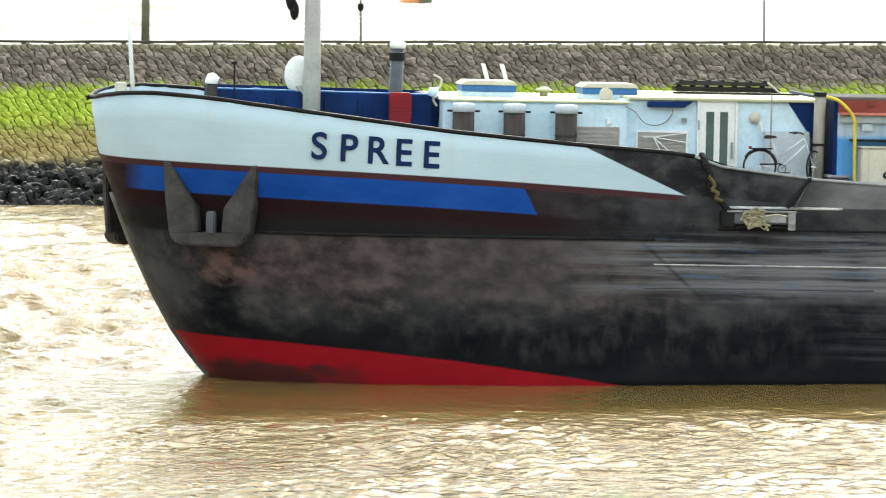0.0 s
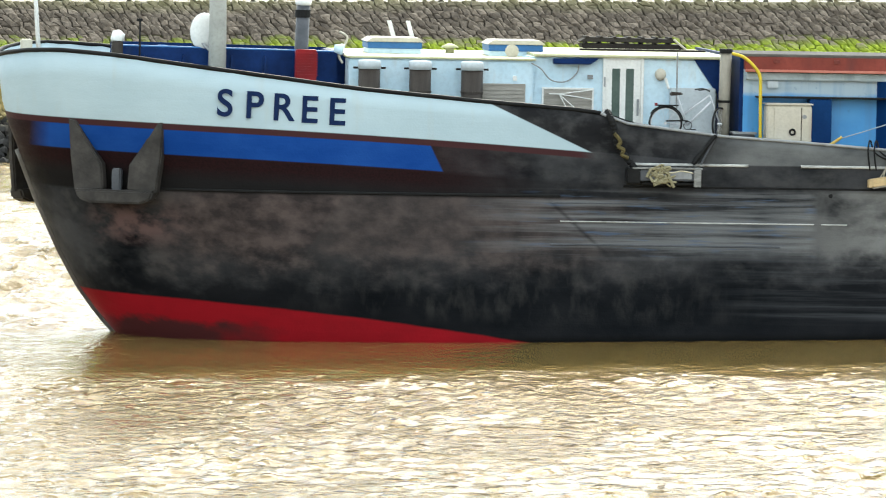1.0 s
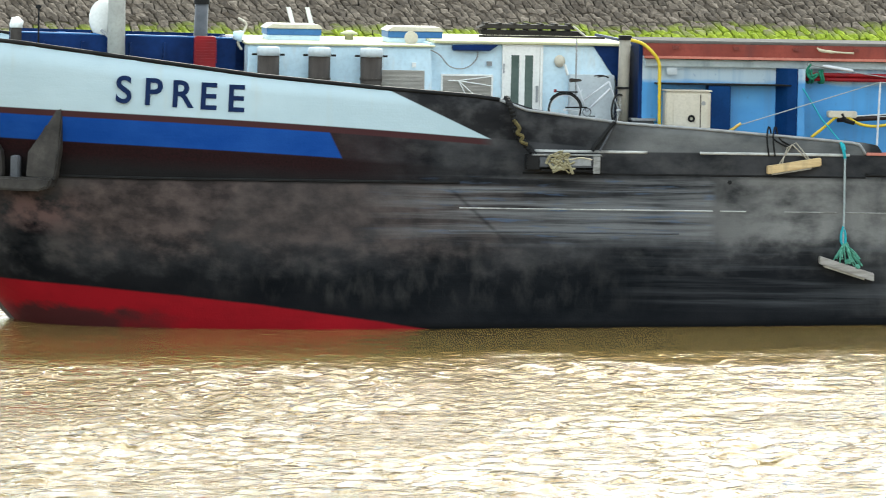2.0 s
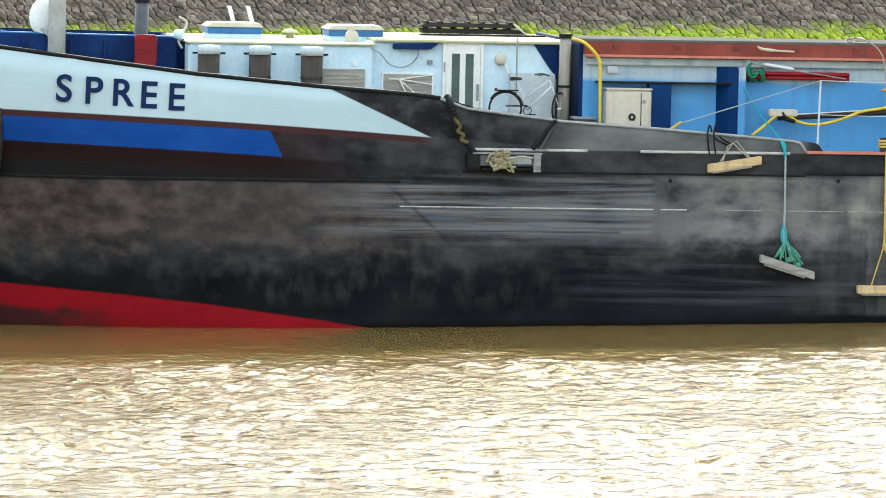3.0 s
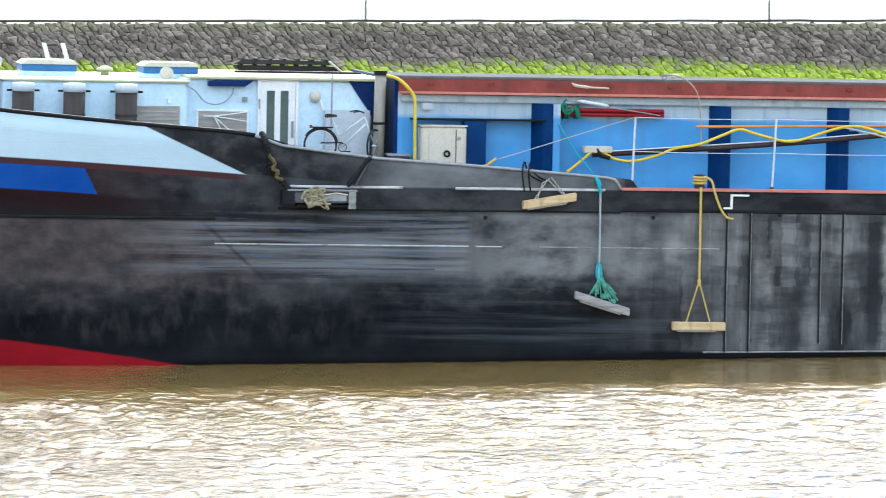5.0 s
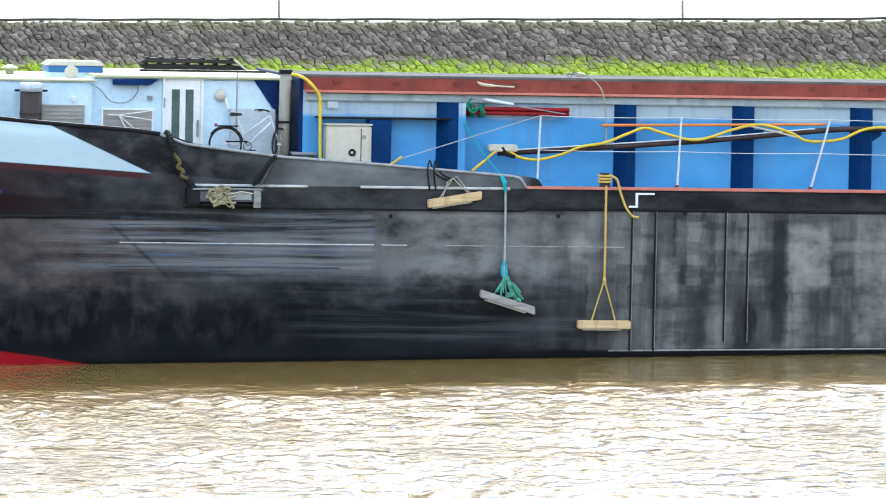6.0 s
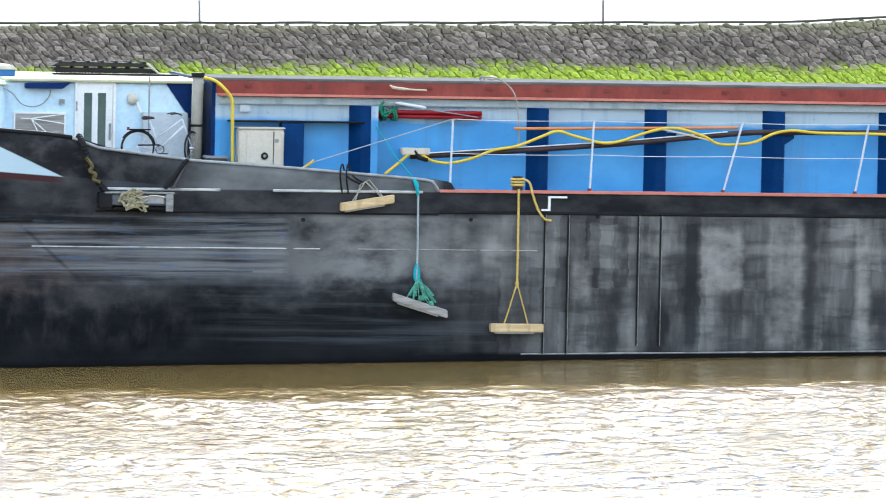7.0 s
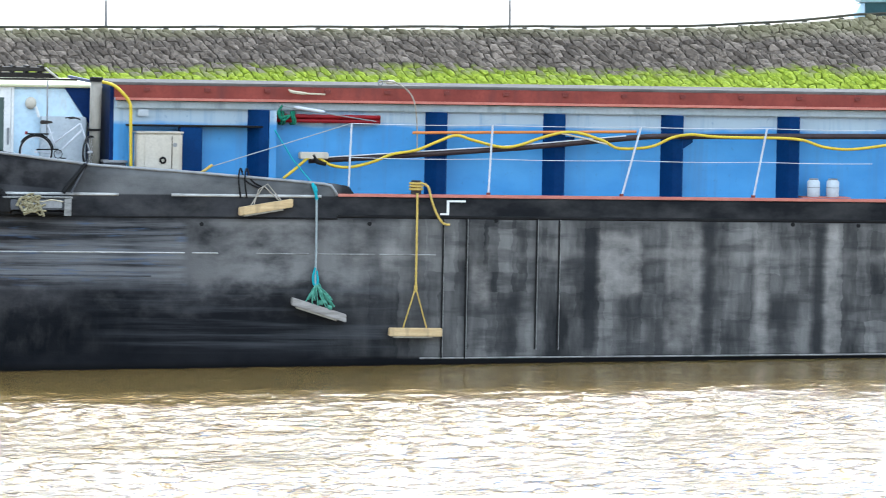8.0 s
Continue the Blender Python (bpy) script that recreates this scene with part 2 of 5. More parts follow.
def coaming_material():
    n = Nodes("coaming_blue")
    sep = n.t.nodes.new("ShaderNodeSeparateXYZ")
    n.link(n.coords(), sep.inputs[0])
    w = sep.outputs[2]
    cloud = n.noise(n.mapped((0.7, 1, 1.2)), 0.9, 5.0)
    fine = n.noise(n.mapped((1, 1, 1)), 9.0, 6.0)
    runs = n.noise(n.mapped((3.0, 1, 0.2)), 1.6, 6.0)
    c = n.mix(n.step(cloud, 0.38, 0.66), (0.045, 0.25, 0.57), (0.07, 0.31, 0.64))
    # chalked grey upper strip, with an uneven lower edge
    top = n.step(n.math("ADD", w, n.math("MULTIPLY", n.math("SUBTRACT", cloud, 0.5), 0.35)), 4.86, 4.97)
    c = n.mix(n.math("MULTIPLY", top, 0.85), c, (0.44, 0.51, 0.53))
    c = n.mix(n.math("MULTIPLY", n.step(runs, 0.52, 0.70), 0.45), c, (0.07, 0.20, 0.40))
    c = n.mix(n.math("MULTIPLY", n.step(fine, 0.62, 0.75), 0.4), c, (0.03, 0.11, 0.27))
    n.bump(fine, 0.1)
    return n.done(c, 0.42)


def stone_material(wet):
    n = Nodes("riprap" if wet else "revetment_stone")
    geo = n.t.nodes.new("ShaderNodeNewGeometry")
    info = n.t.nodes.new("ShaderNodeObjectInfo")
    sep = n.t.nodes.new("ShaderNodeSeparateXYZ")
    n.link(geo.outputs["Position"], sep.inputs[0])
    z = sep.outputs[2]
    rnd = n.math("FRACT", n.math("ADD", geo.outputs["Random Per Island"], info.outputs["Random"]))
    pos = geo.outputs["Position"]
    big = n.noise(n.mapped((1, 1, 1), pos), 0.35, 4.0)
    fine = n.noise(n.mapped((1, 1, 1), pos), 7.0, 6.0)
    c = n.mix(n.math("POWER", rnd, 1.2), (0.097, 0.078, 0.062), (0.237, 0.194, 0.155))
    if wet:
        c = n.mix(rnd, (0.016, 0.015, 0.014), (0.06, 0.055, 0.048))
    c = n.mix(n.math("MULTIPLY", n.step(fine, 0.42, 0.66), 0.7), c, (0.05, 0.043, 0.036))
    # dry grass and lichen at the crest
    zz = n.math("ADD", z, n.math("MULTIPLY", n.math("SUBTRACT", big, 0.5), 0.7))
    c = n.mix(n.math("MULTIPLY", n.step(zz, 4.65, 5.05), 0.5), c, (0.22, 0.21, 0.10))
    # algae belt of the tidal range
    g = n.math("ADD", zz, n.math("MULTIPLY", n.math("SUBTRACT", rnd, 0.5), 0.25))
    green = n.math("MULTIPLY", n.step(g, 1.9, 2.6), n.step(g, 3.82, 3.52))
    gc = n.mix(n.step(fine, 0.35, 0.65), (0.17, 0.24, 0.014), (0.37, 0.44, 0.045))
    c = n.mix(n.math("MULTIPLY", green, 0.92), c, gc)
    tan = n.math("MULTIPLY", n.step(g, 1.2, 1.6), n.step(g, 2.7, 2.1))
    c = n.mix(n.math("MULTIPLY", tan, 0.7), c, (0.30, 0.235, 0.07))
    dark = n.step(g, 1.45, 1.1)
    c = n.mix(n.math("MULTIPLY", dark, 0.85), c, n.mix(rnd, (0.006, 0.006, 0.007), (0.028, 0.027, 0.026)))
    n.bump(fine, 0.6, 0.06)
    n.bsdf.inputs["Specular IOR Level"].default_value = 0.15
    return n.done(c, 0.55 if wet else 0.85)


def water_material():
    n = Nodes("river_water")
    pos = n.coords()
    a = n.noise(n.mapped((0.6, 0.85, 1), pos), 3.4, 5.0, 0.6)
    b = n.noise(n.mapped((0.55, 1.0, 1), pos), 9.0, 4.0, 0.6)
    big = n.noise(n.mapped((0.05, 0.11, 1), pos), 1.0, 4.0)
    gust = n.noise(n.mapped((0.16, 0.30, 1), pos), 1.0, 5.0, 0.6)
    c = n.mix(big, (0.175, 0.115, 0.037), (0.204, 0.137, 0.047))
    n.bsdf.inputs["IOR"].default_value = 1.333
    force = n.math("ADD", 0.42, n.math("MULTIPLY", n.step(gust, 0.36, 0.64), 0.5))
    swell = n.noise(n.mapped((0.30, 0.55, 1), pos), 0.9, 4.0, 0.6)
    # scattered short crests
    crests = n.step(n.noise(n.mapped((1.0, 0.8, 1), pos), 1.9, 3.0, 0.5), 0.56, 0.74)
    h = n.math("ADD", n.math("MULTIPLY", n.math("ADD", a, n.math("MULTIPLY", b, 0.45)), force), n.math("ADD", n.math("MULTIPLY", swell, 0.5), n.math("MULTIPLY", crests, 0.8)))
    # smoother water in the lee of the vessel's side
    sep = n.t.nodes.new("ShaderNodeSeparateXYZ")
    n.link(pos, sep.inputs[0])
    x, y = sep.outputs[0], sep.outputs[1]
    lee = n.math("SUBTRACT", n.math("ADD", n.math("MULTIPLY", n.math("ADD", x, 13.8), 0.1405), 128.6), y)
    lee = n.math("ADD", lee, n.math("MULTIPLY", n.math("SUBTRACT", n.noise(n.mapped((0.22, 0.3, 1), pos), 1.0, 1.0), 0.5), 5.0))
    rough_water = n.math("MAXIMUM", n.math("MAXIMUM", n.step(lee, 5.0, 10.5), n.step(x, -11.0, -13.5)), n.step(y, 136.0, 142.0))
    h = n.math("MULTIPLY", n.math("SUBTRACT", h, 0.85), n.math("ADD", 0.16, n.math("MULTIPLY", rough_water, 0.84)))
    n.bump(h, 1.0, 0.12)
    n.bsdf.inputs["Specular IOR Level"].default_value = 0.5
    return n.done(c, 0.07)


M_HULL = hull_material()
M_COAM = coaming_material()
M_STONE = stone_material(False)
M_RIPRAP = stone_material(True)
M_WATER = water_material()
M_DECK = surface("deck_paint", (0.10, 0.10, 0.10), (0.16, 0.155, 0.15), 1.5, 0.6)
M_BLACK = surface("black_steel", (0.012, 0.012, 0.013), (0.02, 0.02, 0.02), 3, 0.45, gloss=0.06)
M_WORN = surface("worn_steel_edge", (0.16, 0.16, 0.155), (0.34, 0.34, 0.33), 4, 0.45, stretch=(1, 1, 4), dirt=(0.10, 0.09, 0.08))
M_WORNBRIGHT = surface("bare_scuffed_edge", (0.34, 0.34, 0.33), (0.58, 0.58, 0.56), 4, 0.5, stretch=(1, 1, 4), dirt=(0.12, 0.11, 0.10))
M_MINT = surface("mint_rope", (0.06, 0.24, 0.17), (0.16, 0.42, 0.32), 16, 0.85, 0.5)
M_GREYSTEEL = surface("grey_steel", (0.22, 0.225, 0.23), (0.32, 0.33, 0.34), 4, 0.5)
M_PALE = surface("pale_blue_house_paint", (0.51, 0.68, 0.79), (0.60, 0.74, 0.83), 1.2, 0.4, 0.05, dirt=(0.55, 0.60, 0.62))
M_CREAM = surface("cream_roof_paint", (0.46, 0.45, 0.27), (0.56, 0.55, 0.36), 2, 0.5, 0.08)
M_WHITE = surface("white_paint", (0.72, 0.72, 0.70), (0.80, 0.80, 0.78), 2, 0.35, 0.04)
M_NAVY = surface("navy_paint", (0.005, 0.018, 0.075), (0.009, 0.032, 0.125), 2, 0.4, 0.08, dirt=(0.015, 0.03, 0.08), gloss=0.06)
M_MIDBLUE = surface("mid_blue_paint", (0.035, 0.13, 0.33), (0.05, 0.17, 0.40), 2, 0.45)
# Darkened coaming blue: the shade beside the webs is put into the paint.
M_SHADE = surface("shade_blue", (0.004, 0.028, 0.11), (0.006, 0.04, 0.14), 2, 0.4, gloss=0.06)
M_NAME = surface("lettering_navy", (0.007, 0.018, 0.065), (0.012, 0.028, 0.09), 5, 0.4, gloss=0.06)
M_RED = surface("red_oxide", (0.18, 0.034, 0.025), (0.26, 0.055, 0.04), 1.6, 0.55, dirt=(0.14, 0.035, 0.03))
M_SIGNALRED = surface("signal_red", (0.20, 0.005, 0.010), (0.28, 0.008, 0.013), 3, 0.4)
M_SALMON = surface("red_gunwale", (0.48, 0.16, 0.12), (0.55, 0.22, 0.17), 3, 0.55)
M_COAMGREY = surface("coaming_grey", (0.33, 0.39, 0.41), (0.43, 0.48, 0.50), 1.8, 0.5, dirt=(0.22, 0.27, 0.29))
M_BROWNSTEEL = surface("brown_bollard_paint", (0.026, 0.02, 0.016), (0.05, 0.04, 0.034), 3, 0.5, stretch=(3, 3, 0.6))
M_BEIGE = surface("beige_paint", (0.50, 0.46, 0.38), (0.60, 0.56, 0.47), 2, 0.5, dirt=(0.40, 0.35, 0.28))
M_WOOD = surface("pale_timber", (0.52, 0.37, 0.19), (0.66, 0.50, 0.28), 3, 0.75, 0.3, stretch=(0.5, 6, 6), dirt=(0.34, 0.25, 0.14))
M_OLDWOOD = surface("weathered_timber", (0.22, 0.20, 0.18), (0.38, 0.36, 0.34), 3, 0.8, 0.3, stretch=(0.5, 6, 6))
M_DARKWOOD = surface("dark_tarred_timber", (0.014, 0.011, 0.009), (0.03, 0.024, 0.02), 3, 0.75, 0.3)
M_YELLOW = surface("yellow_hose", (0.55, 0.40, 0.03), (0.66, 0.50, 0.05), 5, 0.45)
M_ROPE = surface("pale_rope", (0.50, 0.44, 0.32), (0.62, 0.56, 0.42), 20, 0.85, 0.5)
M_YROPE = surface("yellow_rope", (0.52, 0.36, 0.08), (0.64, 0.47, 0.14), 20, 0.85, 0.5)
M_TEAL = surface("teal_rope", (0.02, 0.30, 0.36), (0.04, 0.40, 0.46), 16, 0.8, 0.5)
M_GREENROPE = surface("green_rope", (0.01, 0.13, 0.075), (0.03, 0.25, 0.15), 16, 0.8, 0.5)
M_RUBBER = surface("black_rubber", (0.012, 0.012, 0.012), (0.025, 0.025, 0.025), 8, 0.7)
M_CHROME = surface("bright_metal", (0.62, 0.63, 0.65), (0.72, 0.72, 0.74), 8, 0.3, 0.02, metal=0.9)
M_SILVER = surface("silver_frame_paint", (0.52, 0.54, 0.58), (0.62, 0.64, 0.68), 8, 0.35, 0.03)
M_TAUPE = surface("taupe_blind", (0.30, 0.28, 0.25), (0.38, 0.355, 0.32), 3, 0.6, stretch=(1, 1, 5))
M_GREENGLASS = surface("dim_door_glass", (0.055, 0.085, 0.075), (0.09, 0.125, 0.11), 2, 0.12, 0.01)
M_ORANGE = surface("orange_pipe", (0.55, 0.18, 0.04), (0.62, 0.24, 0.07), 4, 0.45)
M_MAROONPIPE = surface("dark_brown_pipe", (0.022, 0.014, 0.015), (0.05, 0.034, 0.036), 4, 0.4)
M_EARTH = surface("bank_earth", (0.03, 0.028, 0.022), (0.06, 0.055, 0.04), 1.0, 0.95, 0.4)
M_SLAB = surface("pale_concrete", (0.34, 0.30, 0.23), (0.46, 0.42, 0.34), 1.2, 0.85, 0.3, dirt=(0.20, 0.17, 0.12))
M_POST = surface("olive_post_paint", (0.10, 0.11, 0.07), (0.16, 0.17, 0.12), 2, 0.7)
M_RAILDARK = surface("dark_rail", (0.035, 0.035, 0.025), (0.07, 0.065, 0.045), 2, 0.7)
M_POLE = surface("grey_pole", (0.20, 0.20, 0.21), (0.30, 0.30, 0.30), 2, 0.5)


# ---- mesh tools ----
class Shape:
    """Vertices and faces of one part."""

    def __init__(self):
        self.v, self.f = [], []

    def add(self, verts, faces):
        k = len(self.v)
        self.v += [tuple(p) for p in verts]
        self.f += [tuple(i + k for i in f) for f in faces]
        return self

    def box(self, x0, x1, y0, y1, z0, z1):
        return self.prism([(x0, z0), (x1, z0), (x1, z1), (x0, z1)], y0, y1)

    def prism(self, outline, y0, y1):
        """An outline in the x-z plane, carried from y0 to y1."""
        n = len(outline)
        v = [(x, y0, z) for x, z in outline] + [(x, y1, z) for x, z in outline]
        f = [tuple(range(n)), tuple(range(2 * n - 1, n - 1, -1))]
        f += [(i, i + n, (i + 1) % n + n, (i + 1) % n) for i in range(n)]
        return self.add(v, f)

    def tube(self, pts, r, n=8, closed=False):
        pts = [Vector(p) for p in pts]
        m, rings = len(pts), []
        side = None
        for i, p in enumerate(pts):
            a, b = (pts[i - 1], pts[(i + 1) % m]) if closed else (pts[max(i - 1, 0)], pts[min(i + 1, m - 1)])
            d = (b - a).normalized()
            if side is None:
                side = d.orthogonal().normalized()
            side = (side - d * side.dot(d)).normalized()
            up = d.cross(side)
            rad = r[i] if isinstance(r, (list, tuple)) else r
            rings.append([p + (side * math.cos(2 * math.pi * k / n) + up * math.sin(2 * math.pi * k / n)) * rad for k in range(n)])
        v = [q for ring in rings for q in ring]
        f = []
        for i in range(m if closed else m - 1):
            j = (i + 1) % m
            f += [(i * n + k, i * n + (k + 1) % n, j * n + (k + 1) % n, j * n + k) for k in range(n)]
        if not closed:
            f += [tuple(range(n - 1, -1, -1)), tuple(range((m - 1) * n, m * n))]
        return self.add(v, f)

    def cyl(self, a, b, r1, r2=None, n=20):
        return self.tube([a, b], [r1, r1 if r2 is None else r2], n)

    def ring(self, c, radius, r, axis="y", n=28):
        pts = []
        for k in range(n):
            ca, sa = radius * math.cos(2 * math.pi * k / n), radius * math.sin(2 * math.pi * k / n)
            pts.append((c[0] + ca, c[1], c[2] + sa) if axis == "y" else (c[0] + ca, c[1] + sa, c[2]))
        return self.tube(pts, r, 8, True)

    def ball(self, c, rx, ry, rz, n=14):
        m = n // 2
        v = [(c[0], c[1], c[2] - rz)]
        for i in range(1, m):
            a = -math.pi / 2 + math.pi * i / m
            v += [(c[0] + rx * math.cos(a) * math.cos(2 * math.pi * k / n), c[1] + ry * math.cos(a) * math.sin(2 * math.pi * k / n), c[2] + rz * math.sin(a)) for k in range(n)]
        v.append((c[0], c[1], c[2] + rz))
        f = [(0, 1 + (k + 1) % n, 1 + k) for k in range(n)]
        for i in range(m - 2):
            o = 1 + i * n
            f += [(o + k, o + (k + 1) % n, o + n + (k + 1) % n, o + n + k) for k in range(n)]
        o = 1 + (m - 2) * n
        f += [(o + k, o + (k + 1) % n, len(v) - 1) for k in range(n)]
        return self.add(v, f)

    def mesh(self, name, material, smooth=False):
        me = bpy.data.meshes.new(name)
        me.from_pydata(self.v, [], self.f)
        me.materials.append(material)
        if smooth:
            me.polygons.foreach_set("use_smooth", [True] * len(me.polygons))
        me.update()
        return me


def tidy(ob, bevel):
    b = bmesh.new()
    b.from_mesh(ob.data)
    bmesh.ops.recalc_face_normals(b, faces=b.faces)
    if bevel:
        sharp = [e for e in b.edges if len(e.link_faces) == 2 and e.calc_face_angle(0) > 0.6]
        bmesh.ops.bevel(b, geom=sharp, offset=bevel, segments=2, affect="EDGES", clamp_overlap=True)
    b.to_mesh(ob.data)
    b.free()


def part(name, shape, material, parent, label="", smooth=False, bevel=0.0):
    ob = new(name, shape.mesh(name, material, smooth))
    tidy(ob, bevel)
    ob.parent = parent
    return tagged(ob, label)


def curve(points, count):
    """A smooth line through points."""
    pts = [Vector(p) for p in points]
    out = []
    for k in range(count):
        s = k / (count - 1) * (len(pts) - 1)
        i = min(int(s), len(pts) - 2)
        t = s - i
        p0, p1, p2, p3 = pts[max(i - 1, 0)], pts[i], pts[i + 1], pts[min(i + 2, len(pts) - 1)]
        out.append(0.5 * (2 * p1 + (p2 - p0) * t + (2 * p0 - 5 * p1 + 4 * p2 - p3) * t * t + (3 * p1 - p0 - 3 * p2 + p3) * t ** 3))
    return out


def interp(x, table):
    return float(np.interp(x, [a for a, b in table], [b for a, b in table]))


# ---- water ----
def water():
    xs = np.concatenate([[-4000, -1500, -500, -200, -110], np.arange(-84, -35, 1.5), np.arange(-34, 34.01, 0.13), np.arange(36, 85, 1.5), [110, 200, 500, 1500, 4000]])
    ys = np.concatenate([[-3000, -600, -150, 0, 50, 80], np.arange(92, 140.0, 0.12), np.arange(140.1, 166, 0.26), np.arange(166, 209, 0.5), np.arange(209, 420, 8.0), np.arange(424, 720, 3.0), [800, 1000, 1800, 4500]])
    X, Y = np.meshgrid(xs, ys)
    Z = np.zeros_like(X)
    rng = np.random.default_rng(7)
    for k in range(54):
        lam = 0.32 * (1.25 / 0.32) ** rng.random()
        ang = rng.normal(0.2, 0.75) + math.pi / 2
        q = 2 * math.pi / lam
        kx, ky = q * math.cos(ang), q * math.sin(ang)
        slow = np.clip(0.5 + 0.9 * np.sin(X * rng.normal(0, 0.5) + Y * rng.normal(0, 0.22) + rng.random() * 6.3), 0, 1.3)
        Z += 0.0064 * lam * slow * np.sin(kx * X + ky * Y + rng.random() * 6.3)
    # gusts: stretches of flatter and of steeper chop
    gusts = np.ones_like(Z)
    for k in range(9):
        gusts += 0.13 * np.sin(X * rng.normal(0, 0.9) + Y * rng.normal(0, 0.35) + rng.random() * 6.3)
    Z *= np.clip(gusts, 0.2, 2.1)
    fade = np.clip((36 - np.abs(X)) / 3, 0, 1) * np.clip((Y - 91) / 2, 0, 1) * np.clip((205 - Y) / 60, 0.15, 1) * np.clip((209 - Y) / 2, 0, 1)
    # sheltered, smoother water close under the hull; longer waves in the open beyond
    lee = 128.6 + 0.1405 * (X + 13.8) - Y
    Z *= fade * np.maximum(np.clip((lee - 5.0) / 5.5, 0.08, 1), np.where(X < -11, np.clip((-11 - X) / 2.5, 0.12, 1.6), 0) + np.where(Y > 140, 1.0, 0.0))
    for k in range(14):
        lam = 1.8 * (6.0 / 1.8) ** rng.random()
        ang = rng.normal(0.3, 0.5) + math.pi / 2
        q = 2 * math.pi / lam
        Z += 0.011 * lam * np.sin(q * (math.cos(ang) * X + math.sin(ang) * Y) + rng.random() * 6.3) * np.clip((Y - 134) / 6, 0, 1) * np.clip((207 - Y) / 4, 0, 1) * np.clip((36 - np.abs(X)) / 3, 0, 1)
    # long open waves on the far reach
    for k in range(18):
        lam = 8.0 * (24.0 / 8.0) ** rng.random()
        ang = rng.normal(0.2, 0.6) + math.pi / 2
        q = 2 * math.pi / lam
        Z += 0.0055 * lam * np.sin(q * (math.cos(ang) * X + math.sin(ang) * Y) + rng.random() * 6.3) * np.clip((Y - 430) / 15, 0, 1) * np.clip((720 - Y) / 40, 0, 1) * np.clip((86 - np.abs(X)) / 6, 0, 1)
    # broken bow wave running out ahead of the stem in short steep crests
    ahead = -10.6 - X
    for off, height in ((0.2, 0.14), (1.4, 0.13), (2.7, 0.11), (4.0, 0.08)):
        line = 134.0 + off - 0.05 * ahead + 0.16 * np.sin(1.3 * X + 3 * off) + 0.1 * np.sin(3.1 * X + off)
        Z += height * np.exp(-((Y - line) / 0.4) ** 2) * (0.65 + 0.35 * np.sin(2.3 * X + 5 * off)) * np.clip((ahead - 0.4) / 2.0, 0, 1) * np.clip((16 - ahead) / 10, 0, 1)
    ny, nx = X.shape
    idx = np.arange(nx * ny).reshape(ny, nx)
    quads = np.stack([idx[:-1, :-1], idx[:-1, 1:], idx[1:, 1:], idx[1:, :-1]], -1).reshape(-1, 4)
    me = bpy.data.meshes.new("water")
    me.from_pydata(np.stack([X, Y, Z], -1).reshape(-1, 3).tolist(), [], quads.tolist())
    me.materials.append(M_WATER)
    me.polygons.foreach_set("use_smooth", [True] * len(me.polygons))
    return tagged(new("water", me), "brown choppy river water reflecting a bright sky", "water", kind="structure")


RIVER = water()


# ---- breakwater ----
def crest(x):
    return 4.98 + 0.42 * max(0.0, min(1.0, (x - 19.5) / 8.0)) ** 2


def slope_point(x, s):
    """A point on the stone slope: s runs from the toe (0) to the crest (1)."""
    z = -0.5 + s * (crest(x) + 0.5)
    return Vector((x, 206.5 + 2 * z, z))


def stone_mesh(rng, tall):
    n = 6
    base, top = [], []
    for k in range(n):
        a = 2 * math.pi * (k + rng.uniform(-0.42, 0.42)) / n
        c, s = math.cos(a), math.sin(a)
        sq = 1 / max(abs(c), abs(s)) ** 0.72
        r = rng.uniform(0.74, 1.10) * sq * 0.5
        base.append((c * r, s * r, -0.35))
        top.append((c * r * 0.84, s * r * 0.84, tall * rng.uniform(0.55, 1.0)))
    mid = [(b[0] * 1.0, b[1] * 1.0, tall * 0.2) for b in base]
    v = base + mid + top + [(0, 0, tall * 1.15)]
    f = []
    for k in range(n):
        j = (k + 1) % n
        f += [(k, j, n + j, n + k), (n + k, n + j, 2 * n + j, 2 * n + k), (2 * n + k, 2 * n + j, 3 * n)]
    return v, f


